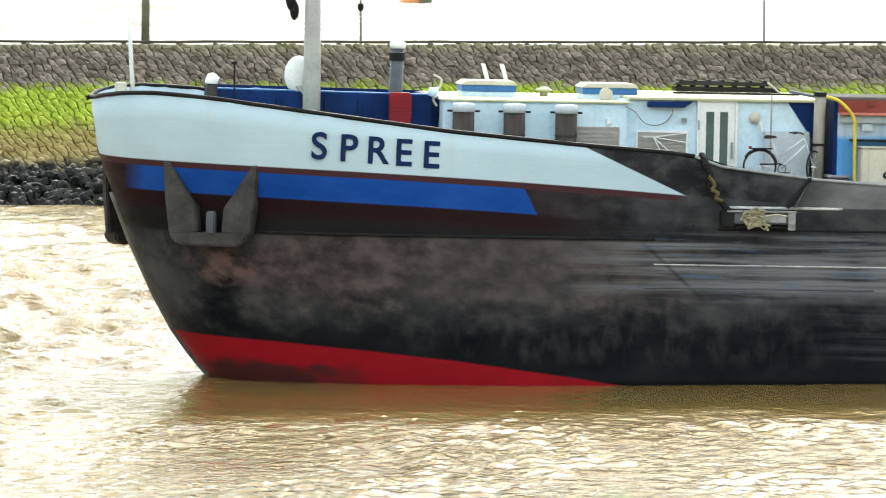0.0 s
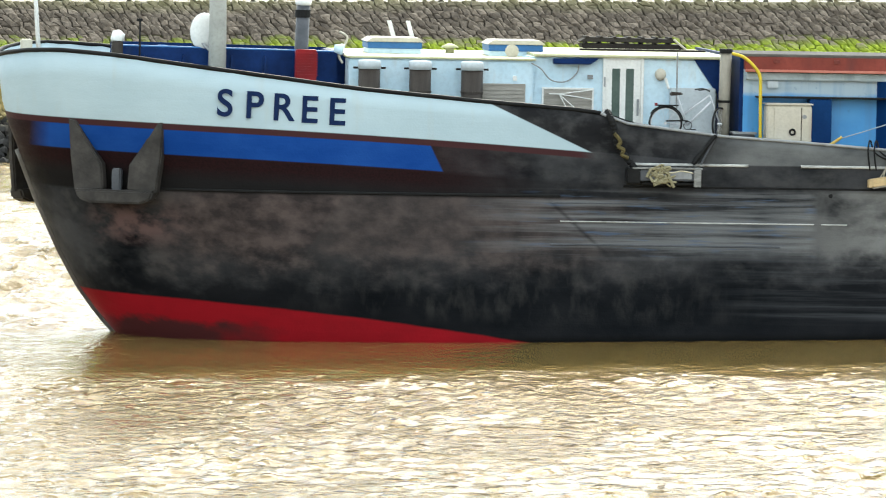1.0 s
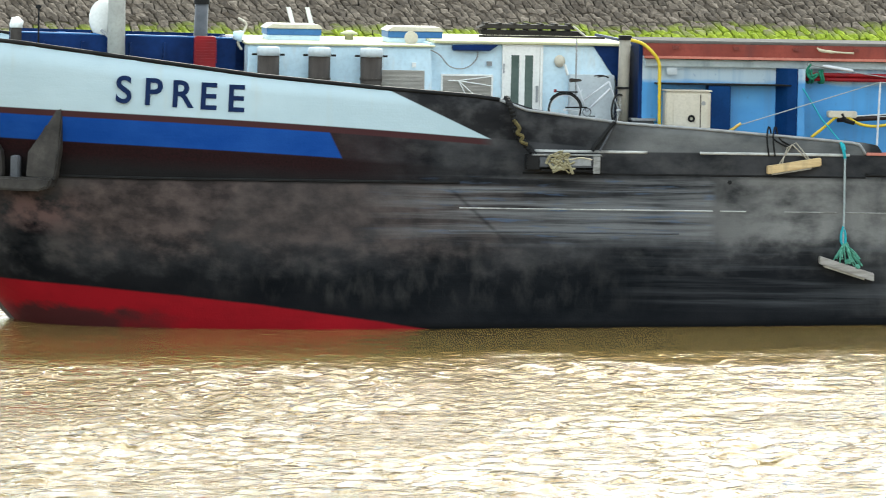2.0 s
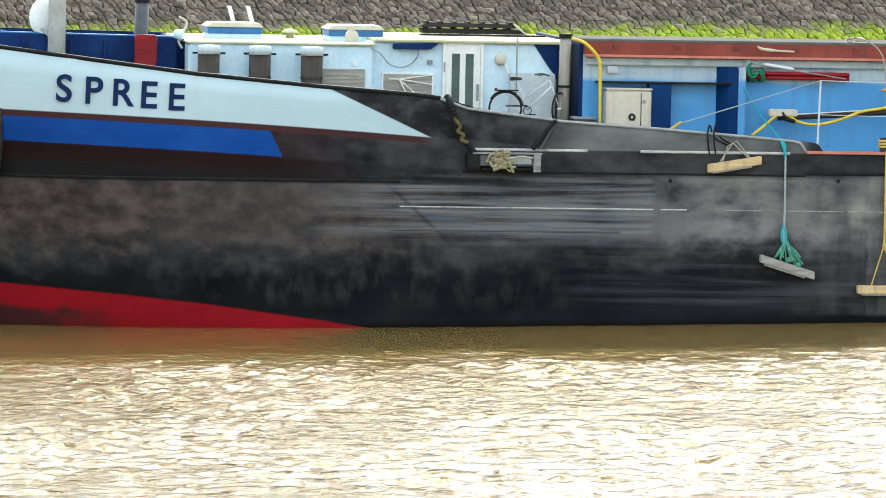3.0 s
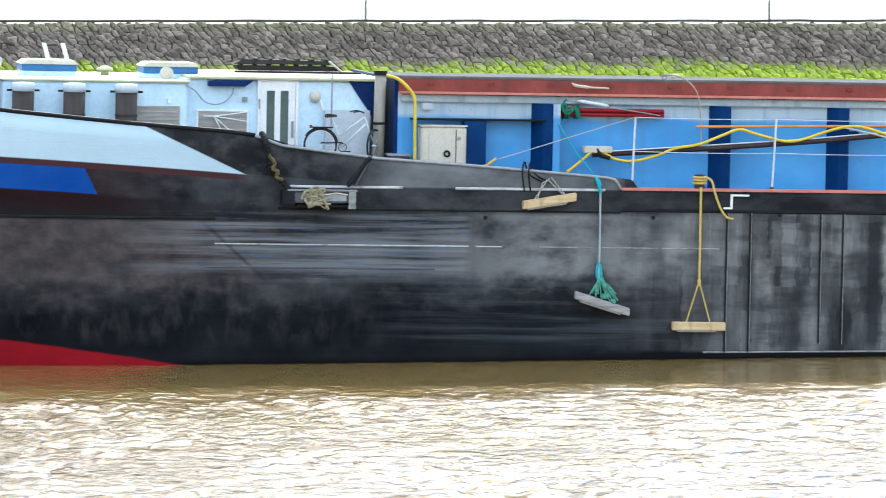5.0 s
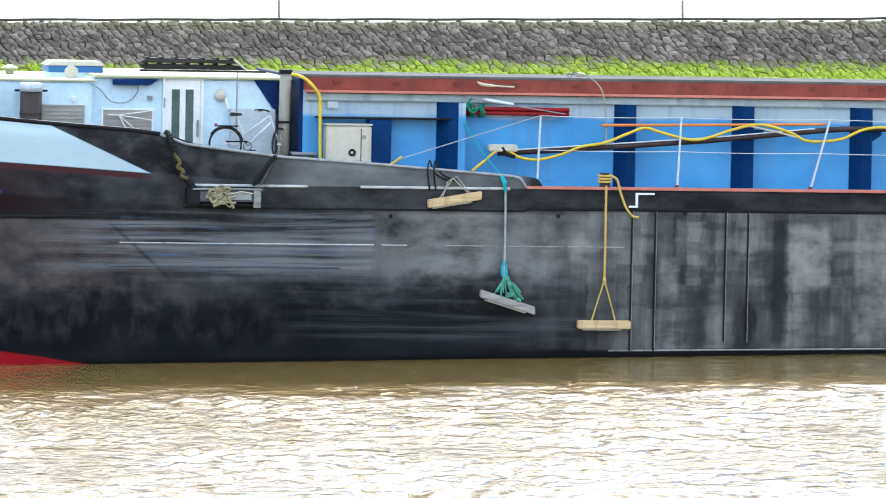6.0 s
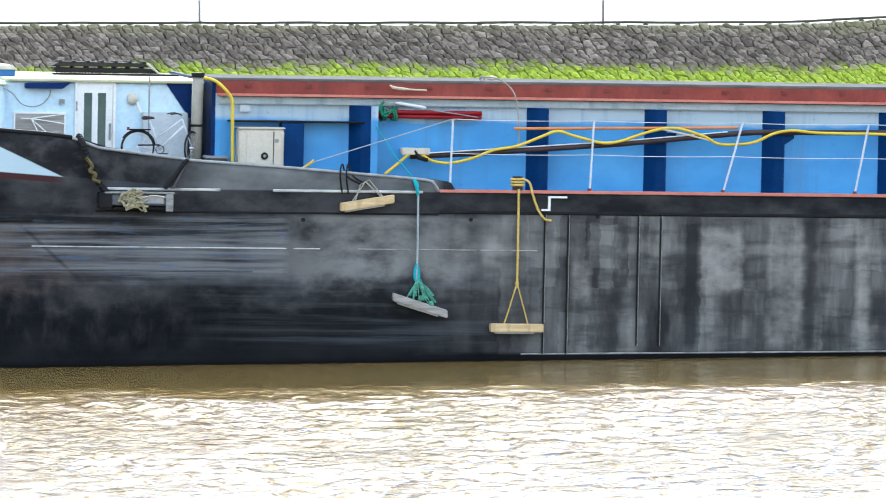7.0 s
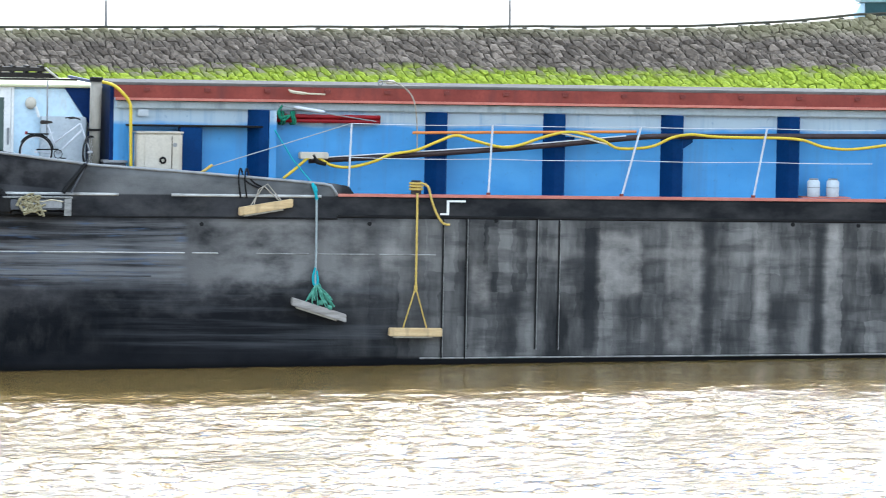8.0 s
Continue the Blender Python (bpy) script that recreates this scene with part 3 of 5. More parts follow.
def breakwater():
    root = tagged(new("breakwater"), "long stone breakwater with green algae belt and low crest rail", "breakwater", kind="structure")
    core = Shape()
    xs = [-900, -300, -120] + list(range(-60, 61, 3)) + [120, 300, 900]
    rows = []
    for x in xs:
        c = crest(x)
        rows.append([(x, 204.0, -2.0), (x, 206.2, -0.42), (x, 206.5 + 2 * c - 0.1, c - 0.09), (x, 206.5 + 2 * c + 1.6, c - 0.12), (x, 206.5 + 2 * c + 15, -2.0)])
    for i in range(len(xs) - 1):
        core.add(rows[i] + rows[i + 1], [(k, k + 5, k + 6, k + 1) for k in range(4)])
    part("core", core, M_EARTH, root)
    rng = random.Random(3)
    kinds = [stone_mesh(rng, rng.uniform(0.25, 0.42)) for _ in range(14)]
    # pitched stones: leaning, tightly packed, narrow dark joints
    rest, toe = Shape(), Shape()
    singles = []
    nrow, ncol = 40, 300
    up_n, up_s = Vector((0, -0.447, 0.894)), Vector((0, 0.894, 0.447))
    jit = [[(rng.uniform(-0.10, 0.10), rng.uniform(-0.10, 0.10)) for _ in range(ncol + 1)] for _ in range(nrow + 1)]

    def corner(i, r):
        jx, js = jit[r][i]
        x = -42 + i * 0.275 + (nrow - r) * 0.15 + jx
        s = min(1.0, max(0.0, (r + js / 0.35) / nrow))
        return slope_point(x, s)
    for r in range(nrow):
        for i in range(ncol):
            q = [corner(i, r), corner(i + 1, r), corner(i + 1, r + 1), corner(i, r + 1)]
            mid = sum(q, Vector()) / 4
            if mid.z < 0.85:
                continue
            h = rng.uniform(0.0, 0.09)
            low = [mid + (p - mid) * 0.91 - up_n * 0.08 for p in q]
            tilt = (0.0, 0.0, 0.03, 0.04)
            top = [mid + (p - mid) * rng.uniform(0.72, 0.92) + up_n * (h + k + rng.uniform(-0.025, 0.025)) for p, k in zip(q, tilt)]
            hub = mid + (q[3] - mid) * rng.uniform(0.05, 0.4) + up_n * (h + rng.uniform(0.06, 0.13))
            faces = [(k, (k + 1) % 4, 4 + (k + 1) % 4, 4 + k) for k in range(4)] + [(4 + k, 4 + (k + 1) % 4, 8) for k in range(4)]
            if -3.0 < mid.x < 3.4 and mid.z > 3.4 and len(singles) < 280:
                singles.append((mid, [p - mid for p in low + top + [hub]], faces))
            else:
                rest.add(low + top + [hub], faces)
    for i in range(3400):
        x, s = rng.uniform(-36, 38), rng.uniform(0.03, 0.33)
        p = slope_point(x, s)
        d = rng.uniform(0.22, 0.52)
        m = Matrix.Translation(p + Vector((0, 0, 0.05))) @ Euler([rng.uniform(-0.6, 0.6), rng.uniform(-0.6, 0.6), rng.uniform(0, 6)]).to_matrix().to_4x4() @ Matrix.Diagonal((d, d * rng.uniform(0.6, 0.9), d * rng.uniform(0.8, 1.3), 1))
        k = rng.randrange(14)
        toe.add([m @ Vector(q) for q in kinds[k][0]], kinds[k][1])
    ob = new("stones", rest.mesh("stones", M_STONE))
    ob.parent = root
    tagged(ob, "grey pitched stones, algae green below", kind="stuff")
    ob = new("boulders", toe.mesh("boulders", M_RIPRAP))
    ob.parent = root
    tagged(ob, "dark wet boulders at the toe", kind="stuff")
    rail = Shape()
    rail.tube([(x, 206.5 + 2 * crest(x) + 0.4, crest(x) + 0.13 + 0.010 * math.sin(x * 1.7)) for x in np.arange(-60, 60.1, 1.0)], 0.045, 6)
    part("crest_rail", rail, M_RAILDARK, root, "dark low pipe rail on short feet")
    slab = Shape()
    sx = np.arange(-60, 60.1, 2.0)
    v = []
    for x in sx:
        y, z = 206.5 + 2 * crest(x), crest(x)
        v += [(x, y - 0.05, z - 0.12), (x, y - 0.05, z + 0.035), (x, y + 0.9, z + 0.035), (x, y + 0.9, z - 0.12)]
    slab.add(v, [(4 * i + k, 4 * i + 4 + k, 4 * i + 5 + k, 4 * i + 1 + k) for i in range(len(sx) - 1) for k in range(3)])
    part("crest_slab", slab, M_SLAB, root, "pale concrete coping under the rail")
    foot = Shape().prism([(-0.12, -0.1), (0.12, -0.1), (0.12, 0.03), (0.06, 0.09), (-0.06, 0.09), (-0.12, 0.03)], -0.08, 0.08)
    me = foot.mesh("rail_foot", M_RAILDARK)
    x = -36.0
    while x < 38:
        x += rng.choice([0.95, 1.1, 1.25, 1.3])
        o = new("rail_foot", me)
        o.parent, o.location = root, (x, 206.5 + 2 * crest(x) + 0.4, crest(x))
    for mid, verts, faces in singles:
        o = new("stone", Shape().add(verts, faces).mesh("stone", M_STONE))
        o.parent, o.location = root, mid
    return root


def crest_pole(x):
    y, z = 206.5 + 2 * crest(x) + 0.6, crest(x)
    root = new("mooring_pole")
    root.location = (x, y, z - 0.1)
    part("shaft", Shape().cyl((0, 0, 0), (0, 0, 3.2), 0.045, 0.035, 10), M_POLE, root, smooth=True)
    part("base_plate", Shape().box(-0.12, 0.12, -0.12, 0.12, 0, 0.12), M_POLE, root)
    part("cap", Shape().ball((0, 0, 3.2), 0.06, 0.06, 0.05, 10), M_POLE, root)
    return tagged(root, "thin grey steel pole standing on the breakwater crest", "pole", group="poles along the crest")


def crest_hut():
    root = new("pier_shelter")
    x, z = 28.2, crest(29)
    root.location = (x, 206.5 + 2 * z + 0.8, z - 0.12)
    part("body", Shape().box(-0.8, 2.6, 0, 1.6, 0, 0.62), M_TEALDARK, root, "dark teal plating", bevel=0.02)
    part("panel", Shape().prism([(-1.25, 0), (-0.78, 0), (-0.78, 0.6), (-0.95, 0.55)], 0.05, 1.5), M_PALE, root, "pale blue end plate", bevel=0.02)
    part("roof", Shape().box(-0.95, 2.7, -0.08, 1.7, 0.62, 0.74), M_PALETEAL, root, "pale teal lid", bevel=0.02)
    return tagged(root, "low dark teal shelter with pale lid on the breakwater", "shelter")


M_TEALDARK = surface("dark_teal_paint", (0.02, 0.06, 0.065), (0.035, 0.09, 0.095), 2, 0.5)
M_PALETEAL = surface("pale_teal_paint", (0.20, 0.32, 0.33), (0.28, 0.40, 0.41), 2, 0.5)
breakwater()
def timber_post():
    root = new("timber_post")
    x = -20.1
    root.location = (x, 206.5 + 2 * crest(x) + 0.9, crest(x) - 0.12)
    part("trunk", Shape().tube([(0, 0, 0), (0.02, 0, 2.0), (0.03, 0, 4.2)], [0.15, 0.14, 0.12], 12), M_POST, root, smooth=True)
    part("cap", Shape().cyl((0.03, 0, 4.2), (0.03, 0, 4.26), 0.16, n=12), M_BLACK, root)
    return tagged(root, "dark olive timber post on the breakwater crest", "post")


timber_post()
for px in (-12.66, 1.16, 15.0, -26.5):
    pole = crest_pole(px)
    if px == -12.66:
        part("lantern", Shape().tube([(0, 0, 1.28), (0, 0, 1.36), (0, 0, 1.52), (0, 0, 1.56)], [0.05, 0.11, 0.11, 0.04], 12), M_BLACK, pole, "small dark lantern")
crest_hut()


def workboat():
    """A small open boat lying far off on the outer reach."""
    b = new("workboat")
    b.location = (-30.0, 603.0, -0.1)
    part("hull", Shape().prism([(-0.9, 0.0), (1.5, 0.0), (1.75, 0.7), (-1.0, 0.62)], -0.6, 0.6), M_POST, b, "dark olive hull", bevel=0.06)
    part("fender_collar", Shape().tube([(-1.45, -0.62, 0.28), (-0.6, -0.66, 0.34), (0.4, -0.66, 0.4)], [0.16, 0.2, 0.16], 12), M_ORANGE, b, "orange fender collar", True)
    part("thwart", Shape().box(-0.3, 0.1, -0.55, 0.55, 0.5, 0.66), M_OLDWOOD, b)
    part("wheel_stand", Shape().box(0.4, 1.0, -0.3, 0.3, 0.6, 1.4), M_RAILDARK, b, bevel=0.03)
    return tagged(b, "small dark olive workboat with orange collar, far off", "boat")


workboat()

# ---- barge ----
HEADING, TRIM = 8.0, 1.15
SPEED = 0.174
END = (-14.464, 128.658, 0.450)
KEYED = []


def ship_pose(t):
    back = SPEED * (8.0 - t)
    return pose(END[0] + back * math.cos(radians(HEADING)), END[1] + back * math.sin(radians(HEADING)), END[2], 0, TRIM, HEADING)


HALF = 4.1
TAIL = 66.0
STEM = [(-1.4, 3.75), (-0.54, 2.80), (-0.06, 2.37), (0.5, 1.95), (1.25, 1.53), (2.4, 0.99), (4.2, 0.28), (5.6, 0.08)]
ENTRY = [(-1.4, 13.0), (0.0, 10.5), (1.2, 8.5), (2.5, 7.0), (4.0, 5.6), (5.6, 5.2)]
SHEER = [(0, 5.36), (0.3, 5.48), (0.7, 5.56), (1.4, 5.59), (2.5, 5.51), (4.18, 5.31), (7.44, 4.92), (9.9, 4.71), (11.9, 4.57), (12.4, 4.50), (12.96, 4.30), (14.97, 4.06), (17.03, 3.93), (19.18, 3.77), (19.9, 3.71), (20.0, 3.66), (20.08, 3.48), (66, 3.48)]


def half_breadth(u, w):
    x = (u - interp(w, STEM)) / interp(w, ENTRY)
    if x <= 0:
        return 0.0
    if x >= 1:
        return HALF
    return HALF * (1 - (1 - x) ** 2.3) ** (1 / 2.3)


def side(u, w, out=0.0, far=False):
    """A point on the hull side, out metres clear of it."""
    b = half_breadth(u, w) + out
    return (u, HALF + b if far else HALF - b, w)


def hull(barge):
    lengths = [0, 0.004, 0.012, 0.025, 0.045, 0.075, 0.11, 0.16, 0.22, 0.3, 0.4, 0.52, 0.66, 0.82, 1.0, 1.25, 1.5, 1.8, 2.2, 2.7, 3.3, 4, 4.7, 5.5, 6.3, 7.2, 8, 9, 10, 10.6, 11.2, 11.8, 12.3, 12.9, 13.5, 14.2, 15, 16, 17, 18, 19, 19.7, 19.95, 20.0, 20.08, 20.3, 22, 25, 30, 40, 52, TAIL]
    low = [-1.4, -0.9, -0.54, -0.2, 0.15, 0.5, 0.9, 1.3, 1.7, 2.1, 2.5, 2.8, 2.97]
    high = [0.0, 0.2, 0.4, 0.6, 0.8, 1.0]
    grid = []
    for s in lengths:
        col = []
        for w in low:
            col.append((interp(w, STEM) * (1 - s / TAIL) + s, w))
        for h in high[1:]:
            w = 2.97 + (interp(s, SHEER) - 2.97) * h
            col.append((interp(w, STEM) * (1 - s / TAIL) + s, w))
        grid.append(col)
    shape = Shape()
    nl, nw = len(grid), len(grid[0])
    for far in (False, True):
        v = [side(u, w, 0, far) for col in grid for u, w in col]
        f = [(i * nw + j, (i + 1) * nw + j, (i + 1) * nw + j + 1, i * nw + j + 1) for i in range(nl - 1) for j in range(nw - 1)]
        shape.add(v, f)
    v = [(TAIL, HALF - HALF, w) for w in low] + [(TAIL, 2 * HALF, w) for w in low]
    k = len(low)
    shape.add(v, [(i, i + 1, i + 1 + k, i + k) for i in range(k - 1)])
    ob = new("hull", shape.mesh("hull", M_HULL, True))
    b = bmesh.new()
    b.from_mesh(ob.data)
    bmesh.ops.remove_doubles(b, verts=b.verts, dist=0.0008)
    for face in b.faces:
        c = face.calc_center_median()
        out = face.normal.x > 0 if c.x > TAIL - 0.01 else face.normal.y * (c.y - HALF) > 0
        if not out:
            face.normal_flip()
    b.to_mesh(ob.data)
    b.free()
    ob.parent = barge
    sol = ob.modifiers.new("plate", "SOLIDIFY")
    sol.thickness, sol.offset = 0.05, -1.0
    tagged(ob, "black hull, white bulwark, blue stripe, red bottom")
    deck = Shape()
    stations = [0.6, 1, 1.5, 2, 3, 4, 5, 6, 7, 8, 10, 12, 14, 17, 20, 30, 45, TAIL]
    lev = [max(3.42, interp(u, SHEER) - 1.15) for u in stations]
    v = [side(u, w, -0.06) for u, w in zip(stations, lev)] + [side(u, w, -0.06, True) for u, w in zip(stations, lev)]
    n = len(stations)
    deck.add(v, [(i, i + 1, i + 1 + n, i + n) for i in range(n - 1)])
    part("deck", deck, M_DECK, barge)


def strake(barge, name, u0, u1, w, r, material, label="", out=0.0, lift=1.0, rise=0.0):
    pts = [side(u, w + rise * (u - u0), out) for u in np.linspace(u0, u1, max(2, int((u1 - u0) / 0.6)))]
    s = Shape()
    n = len(pts)
    v = []
    for p in pts:
        v += [(p[0], p[1], p[2] - r * lift), (p[0], p[1] - r * 0.7, p[2] - r * 0.5), (p[0], p[1] - r * 0.7, p[2] + r * 0.5), (p[0], p[1], p[2] + r * lift)]
    f = [(4 * i + k, 4 * i + 4 + k, 4 * i + 5 + k, 4 * i + 1 + k) for i in range(n - 1) for k in range(3)]
    f += [(0, 1, 2, 3), (4 * n - 4, 4 * n - 1, 4 * n - 2, 4 * n - 3)]
    return part(name, s.add(v, f), material, barge, label)


M_STEM = surface("rubbed_stem_steel", (0.07, 0.062, 0.055), (0.16, 0.145, 0.13), 2.5, 0.5, 0.3, stretch=(1, 1, 0.4))


def rails(barge):
    for far in (False, True):
        us = [0.0, 0.02, 0.05, 0.1, 0.18, 0.3, 0.45, 0.65, 0.9, 1.3, 1.8, 2.5, 3.3, 4.2, 5.2, 6.3, 7.4, 8.6, 9.9, 10.9, 11.9, 12.4]
        part("rail_cap", Shape().tube([Vector(side(u, interp(u, SHEER), 0.0, far)) + Vector((0, 0.02 * (1 if not far else -1), 0)) for u in us], 0.048, 8), M_BLACK, barge, "black bulwark rail", True)
        us = [12.4, 12.7, 12.96, 13.6, 14.97, 16, 17.03, 18, 19.18, 19.8, 19.95, 20.04, 20.09]
        part("bulwark_lip", Shape().tube([Vector(side(u, interp(u, SHEER), 0.0, far)) for u in us], 0.032, 8), M_GREYSTEEL if not far else M_BLACK, barge, "worn grey bulwark edge", True)
        part("gunwale", Shape().box(20.1, TAIL, -0.04 if not far else 2 * HALF - 0.2, 0.2 if not far else 2 * HALF + 0.04, 3.46, 3.52), M_SALMON, barge, "faded red gunwale plate", bevel=0.01)
    strake(barge, "rubbing_strake", 20.1, TAIL, 3.05, 0.035, M_BLACK)
    strake(barge, "rubbing_strake", 12.9, 20.1, 3.0, 0.022, M_BLACK)
    strake(barge, "worn_strake", 13.0, 15.5, 3.46, 0.03, M_WORNBRIGHT, "scuffed bare steel edge", 0.01)
    strake(barge, "worn_strake", 16.6, 19.75, 3.46, 0.03, M_WORNBRIGHT, "scuffed bare steel edge", 0.01)
    for u0, u1, m in ((11.6, 16.9, M_WORNBRIGHT), (17.05, 17.6, M_WORNBRIGHT), (18.4, 19.5, M_WORN), (19.7, 20.9, M_WORN), (21.0, 22.2, M_WORN)):
        strake(barge, "scuffed_ridge", u0, u1, 2.26, 0.014, m, "scuffed bare ridge")
    strake(barge, "plate_ridge", 11.4, 16.6, 2.64, 0.014, M_STACK)
    strake(barge, "plate_ridge", 11.4, 16.2, 1.78, 0.02, M_STACK)
    strake(barge, "knuckle", 3.0, 11.6, 2.78, 0.03, M_BLACK)
    strake(barge, "bilge_strake", 21.9, 40.0, 0.1, 0.018, M_WORN, rise=0.014)
    for u, w0 in ((22.35, 0.1), (22.85, 0.1), (24.35, 0.3), (24.83, 0.3)):
        part("hull_frame", Shape().box(u - 0.016, u + 0.016, -0.04, 0.03, w0, 3.02), M_BLACK, barge, bevel=0.008)
        # Light strip put beside each frame as its highlight.
        part("frame_highlight", Shape().box(u + 0.018, u + 0.030, -0.03, 0.02, w0, 3.02), M_WORN, barge)
    for u, w in ((17.24, 2.86), (20.78, 2.9), (23.47, 2.99), (29.87, 2.97), (31.3, 2.96)):
        part("scupper", Shape().cyl((u, -0.012, w), (u, 0.05, w), 0.045), M_BLACK, barge)
    part("stem_bar", Shape().tube([(interp(w, STEM) - 0.005, HALF, w) for w in np.linspace(-1.1, 3.4, 20)], 0.075, 10), M_STEM, barge, "rubbed grey-brown stem bar", True)
    step = Shape()
    step.box(22.4, 22.8, -0.09, -0.06, 3.37, 3.41).box(22.4, 22.45, -0.09, -0.06, 3.12, 3.41).box(22.26, 22.45, -0.09, -0.06, 3.1, 3.14)
    part("step_bracket", step, M_WHITE, barge, "white angled bracket on the hull side")


def anchor(barge, far):
    s = -1 if not far else 1
    y0 = HALF + s * (half_breadth(2.5, 3.1) + 0.16)
    if far:
        y0 = HALF + half_breadth(1.6, 3.1) + 0.1
    a = new("anchor")
    a.parent = barge
    a.location = (2.5, y0, 3.2) if not far else (1.18, y0, 2.92)
    a.rotation_euler = (0, 0, radians(-25 if not far else 48))
    t = 0.12 if not far else 0.07
    for m in (-1, 1):
        fl = [(m * 0.26, -0.46), (m * 0.90, -0.52), (m * 1.0, 0.2), (m * 1.06, 1.0), (m * 0.90, 0.96), (m * 0.56, 0.42), (m * 0.30, 0.06)]
        part("fluke", Shape().prism(fl, -t, t), M_ANCHOR, a, "worn dark steel fluke", bevel=0.03)
    part("crown", Shape().prism([(-0.80, -0.66), (-0.55, -0.74), (0.55, -0.74), (0.80, -0.66), (0.88, -0.46), (-0.88, -0.46)], -0.2, 0.16), M_ANCHOR, a, "heavy anchor crown", bevel=0.04)
    part("shank", Shape().box(-0.10, 0.10, -0.08, 0.08, -0.5, -0.02), M_STACK, a, bevel=0.03)
    tagged(a, "dark steel stockless anchor housed on the bow")


M_ANCHOR = surface("anchor_steel", (0.022, 0.02, 0.019), (0.062, 0.056, 0.052), 2.5, 0.5, 0.3)


def ship_name(barge):
    name = new("ship_name")
    name.parent = barge
    tagged(name, "raised navy block letters")
    for letter, u, w in (("S", 4.50, 4.335), ("P", 5.08, 4.30), ("R", 5.64, 4.265), ("E", 6.22, 4.225), ("E", 6.79, 4.19)):
        cu = bpy.data.curves.new("letter", "FONT")
        cu.body, cu.size, cu.extrude, cu.offset = letter, 0.78, 0.008, 0.013
        cu.materials.append(M_NAME)
        ob = new("letter", cu)
        ob.parent = name
        y = HALF - half_breadth(u + 0.5, 4.7) - 0.014
        ob.matrix_local = Matrix.Translation((u - 0.05, y, w)) @ Matrix.Rotation(radians(90), 4, "X") @ Matrix(((0.98, 0, 0, 0), (-0.062, 1, 0, 0), (0, 0, 1, 0), (0, 0, 0, 1)))


def bollard(barge, u):
    b = new("bollard")
    b.parent, b.location = barge, (u, 1.0, 0)
    part("post", Shape().cyl((0, 0, 3.5), (0, 0, 5.31), 0.225, n=28), M_BROWNSTEEL, b, smooth=True)
    part("cap", Shape().tube([(0, 0, 5.31), (0, 0, 5.46), (0, 0, 5.49), (0, 0, 5.50)], [0.238, 0.238, 0.21, 0.10], 28), M_GREYBOX, b, "pale grey painted cap", True)
    part("pin", Shape().cyl((-0.34, 0, 5.33), (0.34, 0, 5.33), 0.022, n=10), M_BLACK, b)
    part("foot_ring", Shape().cyl((0, 0, 4.83), (0, 0, 4.87), 0.236, n=28), M_BROWNSTEEL, b)
    tagged(b, "brown mooring bollard with white cap")


